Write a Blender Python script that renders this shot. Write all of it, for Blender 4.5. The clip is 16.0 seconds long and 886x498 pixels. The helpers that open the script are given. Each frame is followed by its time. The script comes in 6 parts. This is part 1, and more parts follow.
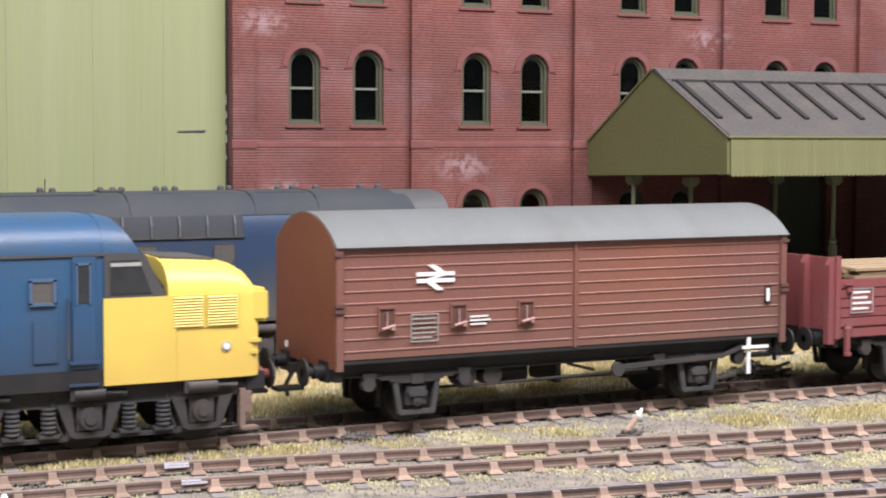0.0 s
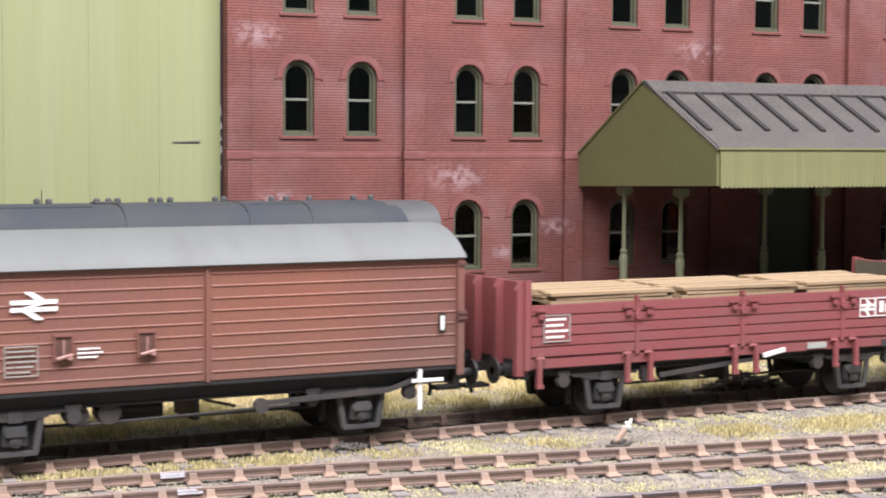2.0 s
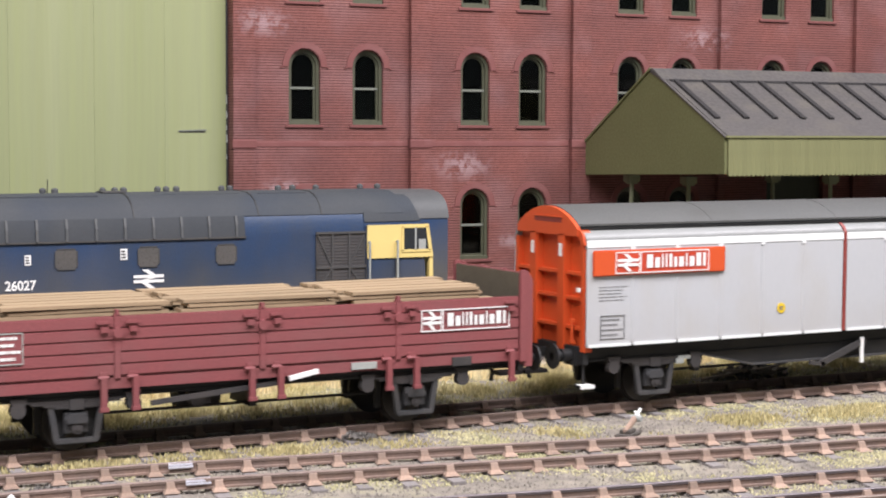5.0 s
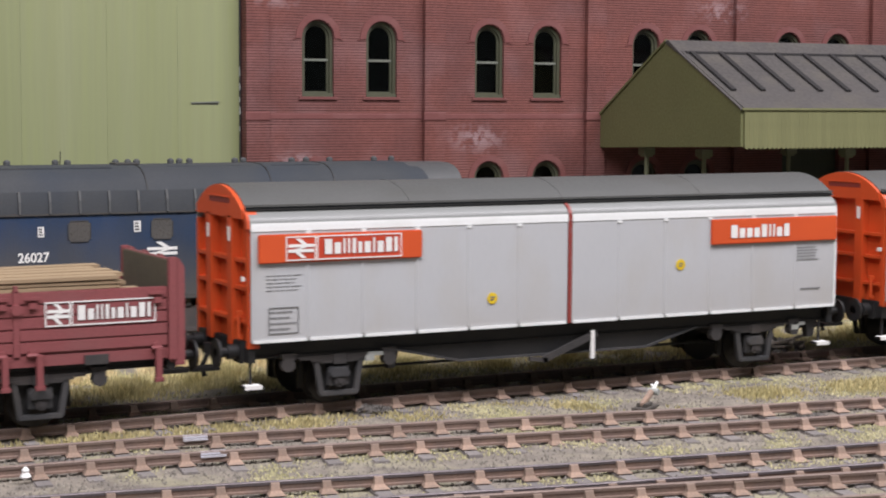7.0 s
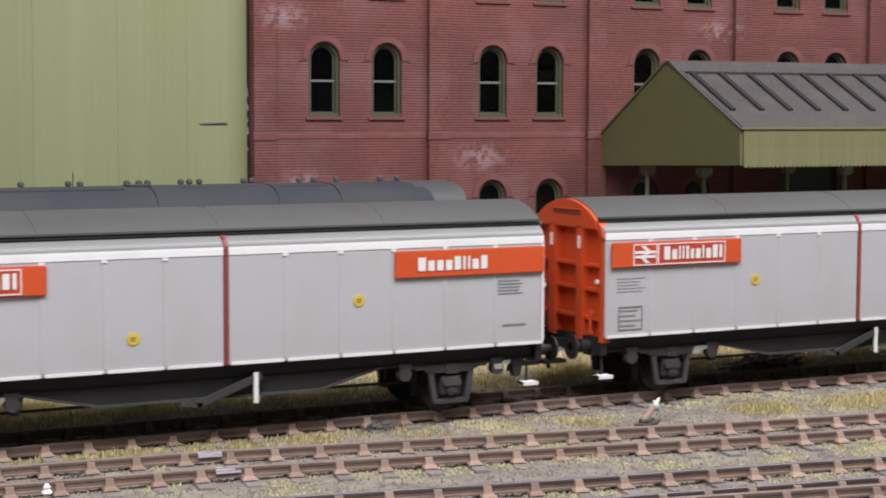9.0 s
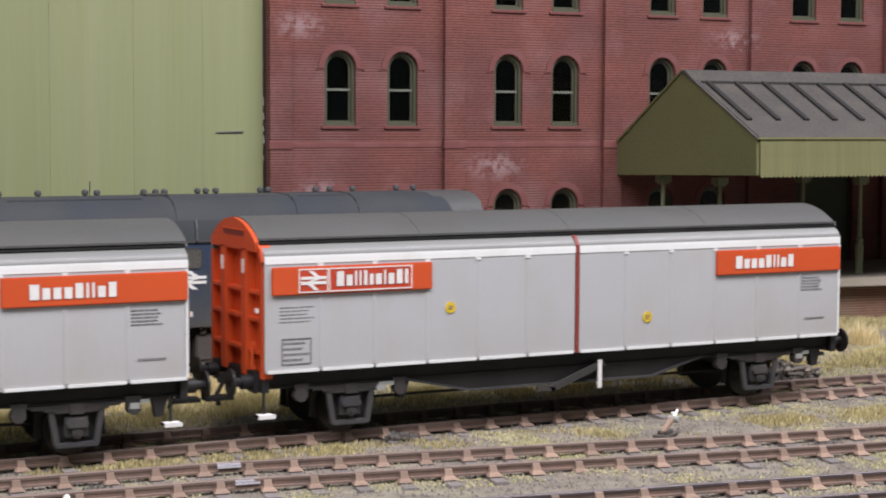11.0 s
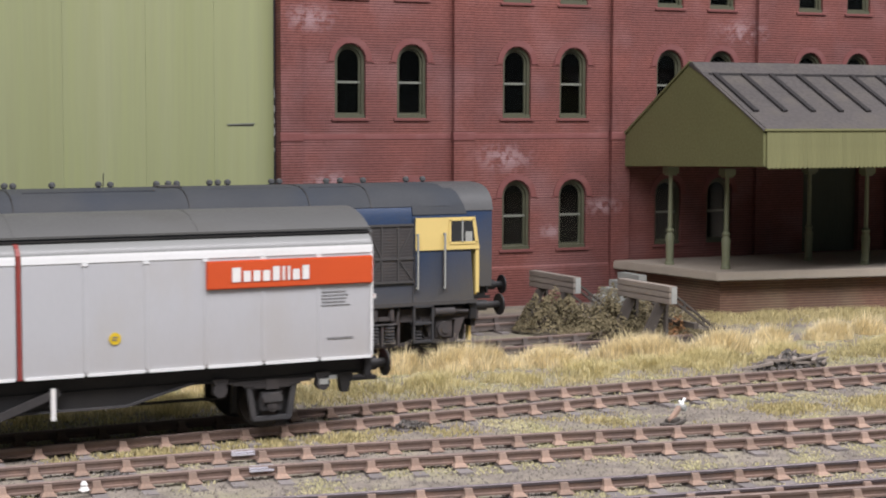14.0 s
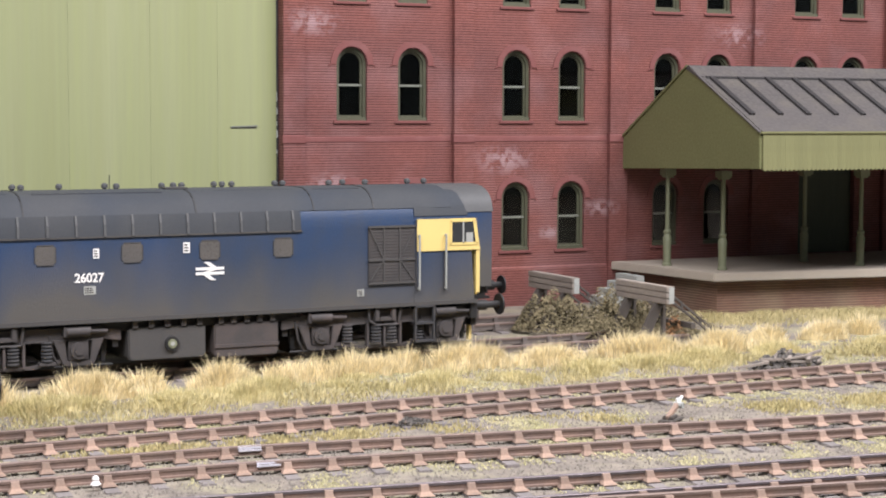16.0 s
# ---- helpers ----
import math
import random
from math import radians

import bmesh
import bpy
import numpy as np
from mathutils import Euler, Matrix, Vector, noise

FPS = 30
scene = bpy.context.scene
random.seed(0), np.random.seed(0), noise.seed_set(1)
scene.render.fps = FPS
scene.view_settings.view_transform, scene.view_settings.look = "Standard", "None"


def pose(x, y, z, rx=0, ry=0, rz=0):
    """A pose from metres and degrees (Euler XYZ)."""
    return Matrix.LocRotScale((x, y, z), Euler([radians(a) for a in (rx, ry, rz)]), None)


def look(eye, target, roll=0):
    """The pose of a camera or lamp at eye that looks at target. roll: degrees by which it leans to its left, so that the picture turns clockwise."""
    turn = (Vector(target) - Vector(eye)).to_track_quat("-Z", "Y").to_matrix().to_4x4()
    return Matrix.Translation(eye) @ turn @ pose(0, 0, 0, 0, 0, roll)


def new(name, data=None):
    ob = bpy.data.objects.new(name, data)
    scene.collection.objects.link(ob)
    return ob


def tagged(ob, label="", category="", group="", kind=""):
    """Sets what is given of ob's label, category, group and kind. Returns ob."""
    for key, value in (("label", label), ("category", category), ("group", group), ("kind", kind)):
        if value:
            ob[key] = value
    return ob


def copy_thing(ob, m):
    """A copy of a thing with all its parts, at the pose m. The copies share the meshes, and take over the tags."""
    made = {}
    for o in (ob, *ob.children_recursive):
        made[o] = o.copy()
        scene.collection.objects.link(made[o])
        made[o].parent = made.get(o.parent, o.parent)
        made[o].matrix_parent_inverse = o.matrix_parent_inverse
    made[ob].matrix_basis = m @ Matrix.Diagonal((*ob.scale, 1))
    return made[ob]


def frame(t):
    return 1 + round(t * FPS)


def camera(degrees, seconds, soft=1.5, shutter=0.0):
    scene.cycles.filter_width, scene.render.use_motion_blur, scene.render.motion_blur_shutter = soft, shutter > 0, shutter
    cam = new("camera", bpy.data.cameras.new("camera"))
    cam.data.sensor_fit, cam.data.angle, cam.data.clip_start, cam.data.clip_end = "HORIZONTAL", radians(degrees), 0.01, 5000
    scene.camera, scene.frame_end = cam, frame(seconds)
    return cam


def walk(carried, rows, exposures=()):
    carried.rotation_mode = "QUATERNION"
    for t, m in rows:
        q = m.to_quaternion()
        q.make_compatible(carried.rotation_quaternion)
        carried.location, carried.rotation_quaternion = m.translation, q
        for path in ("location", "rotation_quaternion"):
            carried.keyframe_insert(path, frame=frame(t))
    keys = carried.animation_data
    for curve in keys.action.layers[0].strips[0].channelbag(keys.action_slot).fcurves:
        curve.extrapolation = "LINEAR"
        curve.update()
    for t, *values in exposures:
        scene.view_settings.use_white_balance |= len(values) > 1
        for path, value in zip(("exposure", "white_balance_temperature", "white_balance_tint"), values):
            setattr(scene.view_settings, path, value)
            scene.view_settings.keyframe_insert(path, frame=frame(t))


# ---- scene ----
K = 1 / 76.2  # the models are built to 4 mm to the foot; all sizes below are full-size metres times K

CAM_ROWS = [  # seconds, x, y, z in full-size metres, heading, tilt, roll in degrees
    (0, -10.631, -28.728, 5.337, 28.206, -3.938, 0.274),
    (0.5, -10.667, -28.829, 5.401, 28.205, -3.881, 0.321),
    (1, -10.701, -28.971, 5.428, 28.235, -3.817, 0.297),
    (1.5, -10.763, -29.091, 5.468, 28.357, -3.776, 0.319),
    (2, -10.837, -29.131, 5.514, 28.442, -3.773, 0.387),
    (2.5, -10.775, -29.049, 5.411, 28.439, -3.655, 0.333),
    (3, -10.801, -28.980, 5.431, 28.338, -3.705, 0.313),
    (3.5, -10.769, -29.145, 5.478, 28.312, -3.788, 0.314),
    (4, -10.789, -29.174, 5.575, 28.390, -3.945, 0.222),
    (6.5, -10.865, -28.565, 5.377, 28.083, -4.691, 0.362),
    (7, -10.814, -28.711, 5.435, 27.974, -4.983, 0.326),
    (7.5, -10.977, -28.841, 5.472, 27.891, -5.045, 0.282),
    (8, -11.083, -29.163, 5.651, 27.900, -5.120, 0.186),
    (8.5, -11.194, -29.379, 5.647, 27.978, -4.720, 0.181),
    (11, -11.415, -29.246, 5.729, 27.627, -4.369, 0.291),
    (11.5, -11.438, -29.256, 5.741, 27.487, -4.315, 0.244),
    (12, -11.441, -29.240, 5.706, 27.458, -4.382, 0.242),
    (12.5, -11.403, -29.253, 5.730, 27.371, -4.461, 0.171),
    (13, -11.411, -29.244, 5.708, 27.344, -4.548, 0.209),
    (13.5, -11.423, -29.342, 5.758, 27.383, -4.595, 0.206),
    (14, -11.644, -29.610, 5.754, 27.357, -4.661, 0.206),
    (14.5, -11.778, -29.819, 5.818, 27.348, -4.649, 0.226),
    (15, -11.823, -30.083, 5.832, 27.318, -4.601, 0.180),
    (15.5, -11.975, -30.106, 5.824, 27.422, -4.620, 0.242),
    (16, -12.035, -30.136, 5.776, 27.468, -4.596, 0.252),
]
TRAIN_ROWS = [  # seconds, distance along the line in full-size metres
    (0, 25.10), (0.5, 23.42), (1, 21.44), (1.5, 19.79), (2, 17.83), (2.5, 16.18), (3, 14.28), (3.5, 12.63), (4, 10.71), (6.5, 1.93), (7, 0.00), (7.5, -1.70), (8, -3.67), (8.5, -5.34), (11, -14.55), (11.5, -16.22), (12, -18.26), (12.5, -19.84), (13, -21.86), (13.5, -23.51), (14, -25.52), (14.5, -27.22), (15, -29.12), (15.5, -30.83), (16, -32.87),
]


def camera_pose(x, y, z, heading, tilt, roll):
    h, p = radians(heading), radians(tilt)
    ahead = Vector((math.sin(h) * math.cos(p), math.cos(h) * math.cos(p), math.sin(p)))
    eye = Vector((x, y, z)) * K
    return look(eye, eye + ahead, roll)


cam = camera(28.80, 16.0, soft=2.0, shutter=0.4)
walk(cam, [(t, camera_pose(*p)) for t, *p in CAM_ROWS],
     exposures=[(0, -0.04), (1.5, 0.17), (3.5, 0.2), (4.2, 0.14), (6.3, -0.55), (8.5, -0.66), (13.5, -0.62), (15, -0.27), (16, -0.1)])

# ---- light: an exhibition hall with a strip of lamps over the front of the layout ----
world = bpy.data.worlds.new("hall")
scene.world = world
world.use_nodes = True
world.node_tree.nodes["Background"].inputs[0].default_value = (0.86, 0.93, 1.0, 1)
world.node_tree.nodes["Background"].inputs[1].default_value = 0.2


def area_lamp(name, eye, target, w, h, power, colour):
    data = bpy.data.lights.new(name, "AREA")
    data.shape, data.size, data.size_y, data.energy, data.color = "RECTANGLE", w * K, h * K, power, colour
    ob = new(name, data)
    ob.matrix_world = look(Vector(eye) * K, Vector(target) * K)
    return ob


area_lamp("lamp_strip", (3, -24, 46), (1, -12, 0), 120, 14, 23.5, (1.0, 0.965, 1.025))


# ---- materials ----
def material(name, base, second=None, rough=0.6, metal=0.0, scale=3.0, fine=40.0, mix=0.5, bump=0.15, stretch=(1, 1, 1),
             low=None, dirt=None, dirt_amount=0.0, dirt_scale=1.2, spread=0.0, island=0.0, spec=0.5, grit=0.35):
    """A weathered paint or natural surface: broad blotches, fine grain, a little relief, dirt patches."""
    m = bpy.data.materials.new(name)
    m.use_nodes = True
    nt = m.node_tree
    N, L = nt.nodes, nt.links
    bsdf = N["Principled BSDF"]
    second = second or tuple(c * 0.75 for c in base)
    tc, mp = N.new("ShaderNodeTexCoord"), N.new("ShaderNodeMapping")
    mp.inputs["Scale"].default_value = [76.2 * s for s in stretch]
    L.new(tc.outputs["Object"], mp.inputs[0])

    def noise_tex(sc, detail, lo, hi):
        n, r = N.new("ShaderNodeTexNoise"), N.new("ShaderNodeMapRange")
        n.inputs["Scale"].default_value, n.inputs["Detail"].default_value = sc, detail
        r.inputs[1].default_value, r.inputs[2].default_value = lo, hi
        L.new(mp.outputs[0], n.inputs["Vector"])
        L.new(n.outputs[0], r.inputs[0])
        return r.outputs[0]

    def mixed(fac, a, b, amount=None):
        x = N.new("ShaderNodeMix")
        x.data_type = "RGBA"
        if amount is not None:
            q = N.new("ShaderNodeMath")
            q.operation = "MULTIPLY"
            q.inputs[1].default_value = amount
            L.new(fac, q.inputs[0])
            fac = q.outputs[0]
        L.new(fac, x.inputs[0])
        for v, i in ((a, 6), (b, 7)):
            if isinstance(v, tuple):
                x.inputs[i].default_value = (*v, 1)
            else:
                L.new(v, x.inputs[i])
        return x.outputs[2]

    broad = noise_tex(scale, 4, 0.35, 0.65)
    grain = noise_tex(fine, 3, 0.3, 0.7)
    col = mixed(broad, base, second, mix)
    col = mixed(grain, col, tuple(c * 0.7 for c in second), grit)
    if dirt:
        col = mixed(noise_tex(dirt_scale, 6, 0.48, 0.72), col, dirt, dirt_amount)
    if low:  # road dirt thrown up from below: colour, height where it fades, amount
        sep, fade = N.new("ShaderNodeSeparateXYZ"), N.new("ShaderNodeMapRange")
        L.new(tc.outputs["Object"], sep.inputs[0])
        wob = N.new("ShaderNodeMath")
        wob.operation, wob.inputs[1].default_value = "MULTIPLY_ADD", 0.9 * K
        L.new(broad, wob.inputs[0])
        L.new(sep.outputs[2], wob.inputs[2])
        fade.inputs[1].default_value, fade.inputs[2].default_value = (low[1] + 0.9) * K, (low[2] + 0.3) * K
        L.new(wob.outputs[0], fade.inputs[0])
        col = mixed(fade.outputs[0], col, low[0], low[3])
    if spread or island:
        hsv = N.new("ShaderNodeHueSaturation")
        info = N.new("ShaderNodeNewGeometry") if island else N.new("ShaderNodeObjectInfo")
        mr = N.new("ShaderNodeMapRange")
        mr.inputs[3].default_value, mr.inputs[4].default_value = 1 - (spread or island), 1 + (spread or island)
        L.new(info.outputs["Random Per Island" if island else "Random"], mr.inputs[0])
        L.new(mr.outputs[0], hsv.inputs["Value"])
        L.new(col, hsv.inputs["Color"])
        col = hsv.outputs[0]
    L.new(col, bsdf.inputs["Base Color"])
    rr = N.new("ShaderNodeMapRange")
    rr.inputs[3].default_value, rr.inputs[4].default_value = max(0, rough - 0.1), min(1, rough + 0.12)
    L.new(grain, rr.inputs[0])
    L.new(rr.outputs[0], bsdf.inputs["Roughness"])
    bsdf.inputs["Metallic"].default_value = metal
    bsdf.inputs["Specular IOR Level"].default_value = spec
    if bump:
        b = N.new("ShaderNodeBump")
        b.inputs["Strength"].default_value, b.inputs["Distance"].default_value = bump, 0.02 * K
        L.new(grain, b.inputs["Height"])
        L.new(b.outputs[0], bsdf.inputs["Normal"])
    return m


def brick_material(name, base, second, mortar, chalk, blooms=()):
    m = material(name, base, second, rough=0.75, scale=0.5, fine=9, mix=0.8, bump=0, dirt=chalk, dirt_amount=0.35, dirt_scale=0.55)
    nt = m.node_tree
    N, L = nt.nodes, nt.links
    bsdf = N["Principled BSDF"]
    tc, sep, com, br = N.new("ShaderNodeTexCoord"), N.new("ShaderNodeSeparateXYZ"), N.new("ShaderNodeCombineXYZ"), N.new("ShaderNodeTexBrick")
    add = N.new("ShaderNodeMath")
    L.new(tc.outputs["Object"], sep.inputs[0])
    L.new(sep.outputs[0], add.inputs[0])
    L.new(sep.outputs[1], add.inputs[1])
    L.new(add.outputs[0], com.inputs[0])
    L.new(sep.outputs[2], com.inputs[1])
    L.new(com.outputs[0], br.inputs["Vector"])
    br.inputs["Scale"].default_value = 76.2
    br.inputs["Brick Width"].default_value, br.inputs["Row Height"].default_value = 60.0, 0.078
    br.inputs["Mortar Size"].default_value, br.inputs["Mortar Smooth"].default_value = 0.017, 0.4
    br.inputs["Color1"].default_value, br.inputs["Color2"].default_value = (1, 1, 1, 1), (0.9, 0.9, 0.9, 1)
    br.inputs["Mortar"].default_value = (*mortar, 1)
    col = bsdf.inputs["Base Color"].links[0].from_socket
    x = N.new("ShaderNodeMix")
    x.data_type, x.blend_type = "RGBA", "MULTIPLY"
    x.inputs[0].default_value = 1
    L.new(col, x.inputs[6])
    L.new(br.outputs["Color"], x.inputs[7])
    L.new(x.outputs[2], bsdf.inputs["Base Color"])
    # pale salty blooms on the brickwork: place along the wall, height, radius
    for u, z, rad in blooms:
        dist, mul, fal = N.new("ShaderNodeVectorMath"), N.new("ShaderNodeVectorMath"), N.new("ShaderNodeMapRange")
        dist.operation, mul.operation = "DISTANCE", "MULTIPLY"
        mul.inputs[1].default_value = (76.2, 0, 76.2 * 2.2)
        dist.inputs[1].default_value = (u, 0, z * 2.2)
        fal.inputs[1].default_value, fal.inputs[2].default_value, fal.inputs[3].default_value, fal.inputs[4].default_value = rad * 0.25, rad * 1.35, 1, 0
        L.new(tc.outputs["Object"], mul.inputs[0])
        L.new(mul.outputs[0], dist.inputs[0])
        L.new(dist.outputs["Value"], fal.inputs[0])
        nz, amt, y = N.new("ShaderNodeTexNoise"), N.new("ShaderNodeMath"), N.new("ShaderNodeMix")
        nz.inputs["Scale"].default_value = 76.2 * 5
        L.new(tc.outputs["Object"], nz.inputs["Vector"])
        cut = N.new("ShaderNodeMapRange")
        cut.inputs[1].default_value, cut.inputs[2].default_value, cut.inputs[4].default_value = 0.42, 0.60, 0.62
        L.new(nz.outputs[0], cut.inputs[0])
        amt.operation = "MULTIPLY"
        L.new(fal.outputs[0], amt.inputs[0])
        L.new(cut.outputs[0], amt.inputs[1])
        y.data_type = "RGBA"
        L.new(amt.outputs[0], y.inputs[0])
        L.new(bsdf.inputs["Base Color"].links[0].from_socket, y.inputs[6])
        y.inputs[7].default_value = (0.40, 0.28, 0.29, 1)
        L.new(y.outputs[2], bsdf.inputs["Base Color"])
    b = N.new("ShaderNodeBump")
    b.invert = True
    b.inputs["Strength"].default_value, b.inputs["Distance"].default_value = 0.9, 0.035 * K
    L.new(br.outputs["Fac"], b.inputs["Height"])
    L.new(b.outputs[0], bsdf.inputs["Normal"])
    return m


BRICK = brick_material("red_brick", (0.262, 0.087, 0.068), (0.172, 0.064, 0.057), (0.48, 0.44, 0.45), (0.34, 0.205, 0.205),
                       ((13.9, 4.28, 0.85), (17.25, 2.75, 0.55), (7.6, 8.3, 0.8), (22.4, 8.2, 0.8), (15.55, 2.0, 0.45), (8.2, 3.6, 0.7)))
BRICK_TRIM = material("red_painted_brick", (0.19, 0.063, 0.056), (0.155, 0.055, 0.052), rough=0.8, scale=1.0, dirt=(0.25, 0.12, 0.11), dirt_amount=0.4)
PLINTH_BRICK = brick_material("pale_platform_brick", (0.18, 0.092, 0.066), (0.15, 0.10, 0.072), (1.7, 1.65, 1.5), (0.26, 0.22, 0.15))
GREEN_SHEET = material("pale_green_sheet", (0.252, 0.275, 0.128), (0.295, 0.31, 0.175), rough=0.55, scale=0.7, fine=6, mix=0.55, bump=0.05,
                       stretch=(1.4, 1.4, 0.05), dirt=(0.23, 0.245, 0.11), dirt_amount=0.55, dirt_scale=1.6, spread=0.03)
# front light put into the olive: darker for the gable, paler for the valance
OLIVE = material("shaded_olive_paint", (0.155, 0.16, 0.068), (0.13, 0.132, 0.056), rough=0.6, scale=0.8, fine=14)
OLIVE_LIT = material("lit_weathered_olive_boards", (0.185, 0.185, 0.082), (0.15, 0.15, 0.064), rough=0.65, scale=1.2, fine=10, stretch=(2, 2, 0.2), spread=0.06)
SASH = material("green_sash_paint", (0.088, 0.09, 0.055), (0.066, 0.067, 0.042), rough=0.5)
SASH_PALE = material("pale_sash_rail", (0.19, 0.20, 0.165), rough=0.5)
# near-black that paints the unlit rooms behind the windows
ROOM_SHADE = material("painted_room_shade", (0.017, 0.019, 0.018), rough=0.9)
DOOR_GREEN = material("dark_green_door", (0.06, 0.07, 0.045), (0.045, 0.052, 0.035), rough=0.7, stretch=(3, 1, .3))
ROOF_FELT = material("grey_roof_sheet", (0.082, 0.074, 0.07), (0.064, 0.058, 0.054), rough=0.7, scale=0.7, fine=9, dirt=(0.12, 0.105, 0.08), dirt_amount=0.4)
# own colour of the glazing bars; elsewhere it paints the dark of gaps
BAR_GAP_DARK = material("dark_bar_and_gap_shade", (0.028, 0.026, 0.026), rough=0.6)
STONE_EDGE = material("platform_stone", (0.42, 0.37, 0.30), (0.33, 0.29, 0.235), rough=0.85, scale=1.0)
CONCRETE = material("grey_concrete", (0.36, 0.37, 0.34), (0.28, 0.29, 0.27), rough=0.9)
RAIL_RUST = material("rusty_rail_side", (0.22, 0.142, 0.108), (0.145, 0.102, 0.085), rough=0.8, scale=2.2, fine=24, mix=0.9)
RAIL_TOP = material("worn_rail_head", (0.23, 0.165, 0.135), (0.15, 0.11, 0.095), rough=0.55, metal=0.15, scale=2)
RAIL_BRIGHT = material("polished_rail_head", (0.17, 0.145, 0.15), (0.10, 0.082, 0.085), rough=0.45, metal=0.4, scale=1.2)
RAIL_DARK = material("dark_grimy_rail", (0.10, 0.08, 0.068), (0.07, 0.058, 0.05), rough=0.8, scale=3)
CHAIR = material("rust_brown_chair", (0.31, 0.208, 0.15), (0.21, 0.155, 0.125), rough=0.88, scale=5, mix=0.8, spread=0.22)
SLEEPER = material("grey_brown_sleeper", (0.165, 0.148, 0.14), (0.24, 0.215, 0.205), rough=0.9, scale=3, fine=25, stretch=(4, 1, 1), spread=0.15)
ASH = material("ash_ballast_ground", (0.145, 0.125, 0.108), (0.27, 0.235, 0.19), rough=0.95, scale=2.6, fine=16, mix=1.0, bump=1.0, grit=0.5,
               dirt=(0.30, 0.28, 0.17), dirt_amount=0.75, dirt_scale=0.9)
SILVER = material("bare_silver_metal", (0.80, 0.79, 0.86), rough=0.4, metal=0.4, bump=0.02)
WHITE = material("white_paint", (0.82, 0.81, 0.78), (0.74, 0.73, 0.7), rough=0.5, bump=0.03)
BLACK = material("black_underframe", (0.011, 0.011, 0.012), (0.018, 0.017, 0.016), rough=0.6, scale=2, dirt=(0.028, 0.025, 0.022), dirt_amount=0.5)
FRAME_GREY = material("grimy_running_gear", (0.032, 0.03, 0.03), (0.055, 0.049, 0.047), rough=0.65, scale=3, dirt=(0.07, 0.057, 0.05), dirt_amount=0.5)
CAGE_GREY = material("grey_axlebox_casting", (0.048, 0.048, 0.05), (0.034, 0.034, 0.036), rough=0.6, scale=4, dirt=(0.09, 0.08, 0.072), dirt_amount=0.5)
BOGIE_BROWN = material("brown_grimed_bogie", (0.044, 0.04, 0.039), (0.07, 0.061, 0.058), rough=0.75, scale=1.6, dirt=(0.115, 0.085, 0.075), dirt_amount=0.5)
WHEEL_STEEL = material("dark_wheel_steel", (0.05, 0.045, 0.042), rough=0.45, metal=0.5)
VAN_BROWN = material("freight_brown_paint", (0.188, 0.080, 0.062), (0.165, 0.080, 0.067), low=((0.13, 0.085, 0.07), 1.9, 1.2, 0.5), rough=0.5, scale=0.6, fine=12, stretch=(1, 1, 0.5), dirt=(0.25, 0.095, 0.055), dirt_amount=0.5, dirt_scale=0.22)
# van brown darkened to paint shade in the catch pockets; brackets share it
SHADED_BROWN = material("shadowed_brown_recess", (0.11, 0.05, 0.04), rough=0.7)
VAN_PINK = material("worn_pinkish_lever", (0.36, 0.20, 0.17), rough=0.6)
VAN_END = material("bright_brown_end", (0.20, 0.068, 0.038), (0.16, 0.058, 0.036), rough=0.5, scale=0.8)
VAN_ROOF = material("pale_grey_roof", (0.135, 0.143, 0.14), (0.115, 0.122, 0.118), rough=0.6, grit=0.15, scale=0.9, stretch=(1.5, .4, 1), dirt=(0.10, 0.10, 0.092), dirt_amount=0.4)
MAROON = material("maroon_wagon_paint", (0.235, 0.064, 0.066), (0.20, 0.06, 0.064), rough=0.55, scale=1.2, stretch=(.6, 1, 1), dirt=(0.2, 0.085, 0.08), dirt_amount=0.5)
END_INSIDE = material("brown_inner_end", (0.12, 0.10, 0.07), rough=0.8)
TIMBER = material("raw_timber_board", (0.33, 0.235, 0.14), (0.24, 0.175, 0.105), rough=0.75, scale=1.5, fine=8, stretch=(.25, 3, 3), spread=0.12)
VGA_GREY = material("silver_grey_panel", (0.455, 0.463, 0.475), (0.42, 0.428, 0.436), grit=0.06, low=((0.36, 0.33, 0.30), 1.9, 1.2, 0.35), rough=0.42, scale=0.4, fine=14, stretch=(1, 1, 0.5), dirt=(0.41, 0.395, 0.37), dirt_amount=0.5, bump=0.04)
# white of rails and cleats, and of the reflection painted along the cantrail
VGA_WHITE = material("white_trim_and_reflection", (0.76, 0.77, 0.76), (0.70, 0.71, 0.69), rough=0.4, scale=0.8, dirt=(0.5, 0.5, 0.46), dirt_amount=0.3, bump=0.03)
VGA_ORANGE = material("orange_red_paint", (0.60, 0.085, 0.02), (0.52, 0.07, 0.02), grit=0.12, rough=0.42, scale=1.0, bump=0.04)
VGA_ROOF = material("dark_grey_van_roof", (0.074, 0.075, 0.072), (0.094, 0.094, 0.088), rough=0.6, scale=0.8, stretch=(.5, 1, 1), dirt=(0.06, 0.058, 0.05), dirt_amount=0.5)
PILLAR_RED = material("dull_red_pillar_paint", (0.27, 0.045, 0.035), rough=0.5, bump=0.02)
# upper panel toned down so the painted reflection below it stands out
CANT_GREY = material("pale_grey_upper_panel", (0.18, 0.184, 0.176), (0.155, 0.16, 0.152), grit=0.1, rough=0.4, scale=0.8, bump=0.03)
SIGN_RED = material("deep_red_sign_field", (0.55, 0.06, 0.025), rough=0.45, bump=0.02)
YELLOW_SPOT = material("yellow_spot", (0.75, 0.52, 0.02), rough=0.5, bump=0.02)
INK = material("dark_stencil_ink", (0.20, 0.20, 0.20), rough=0.6, bump=0)
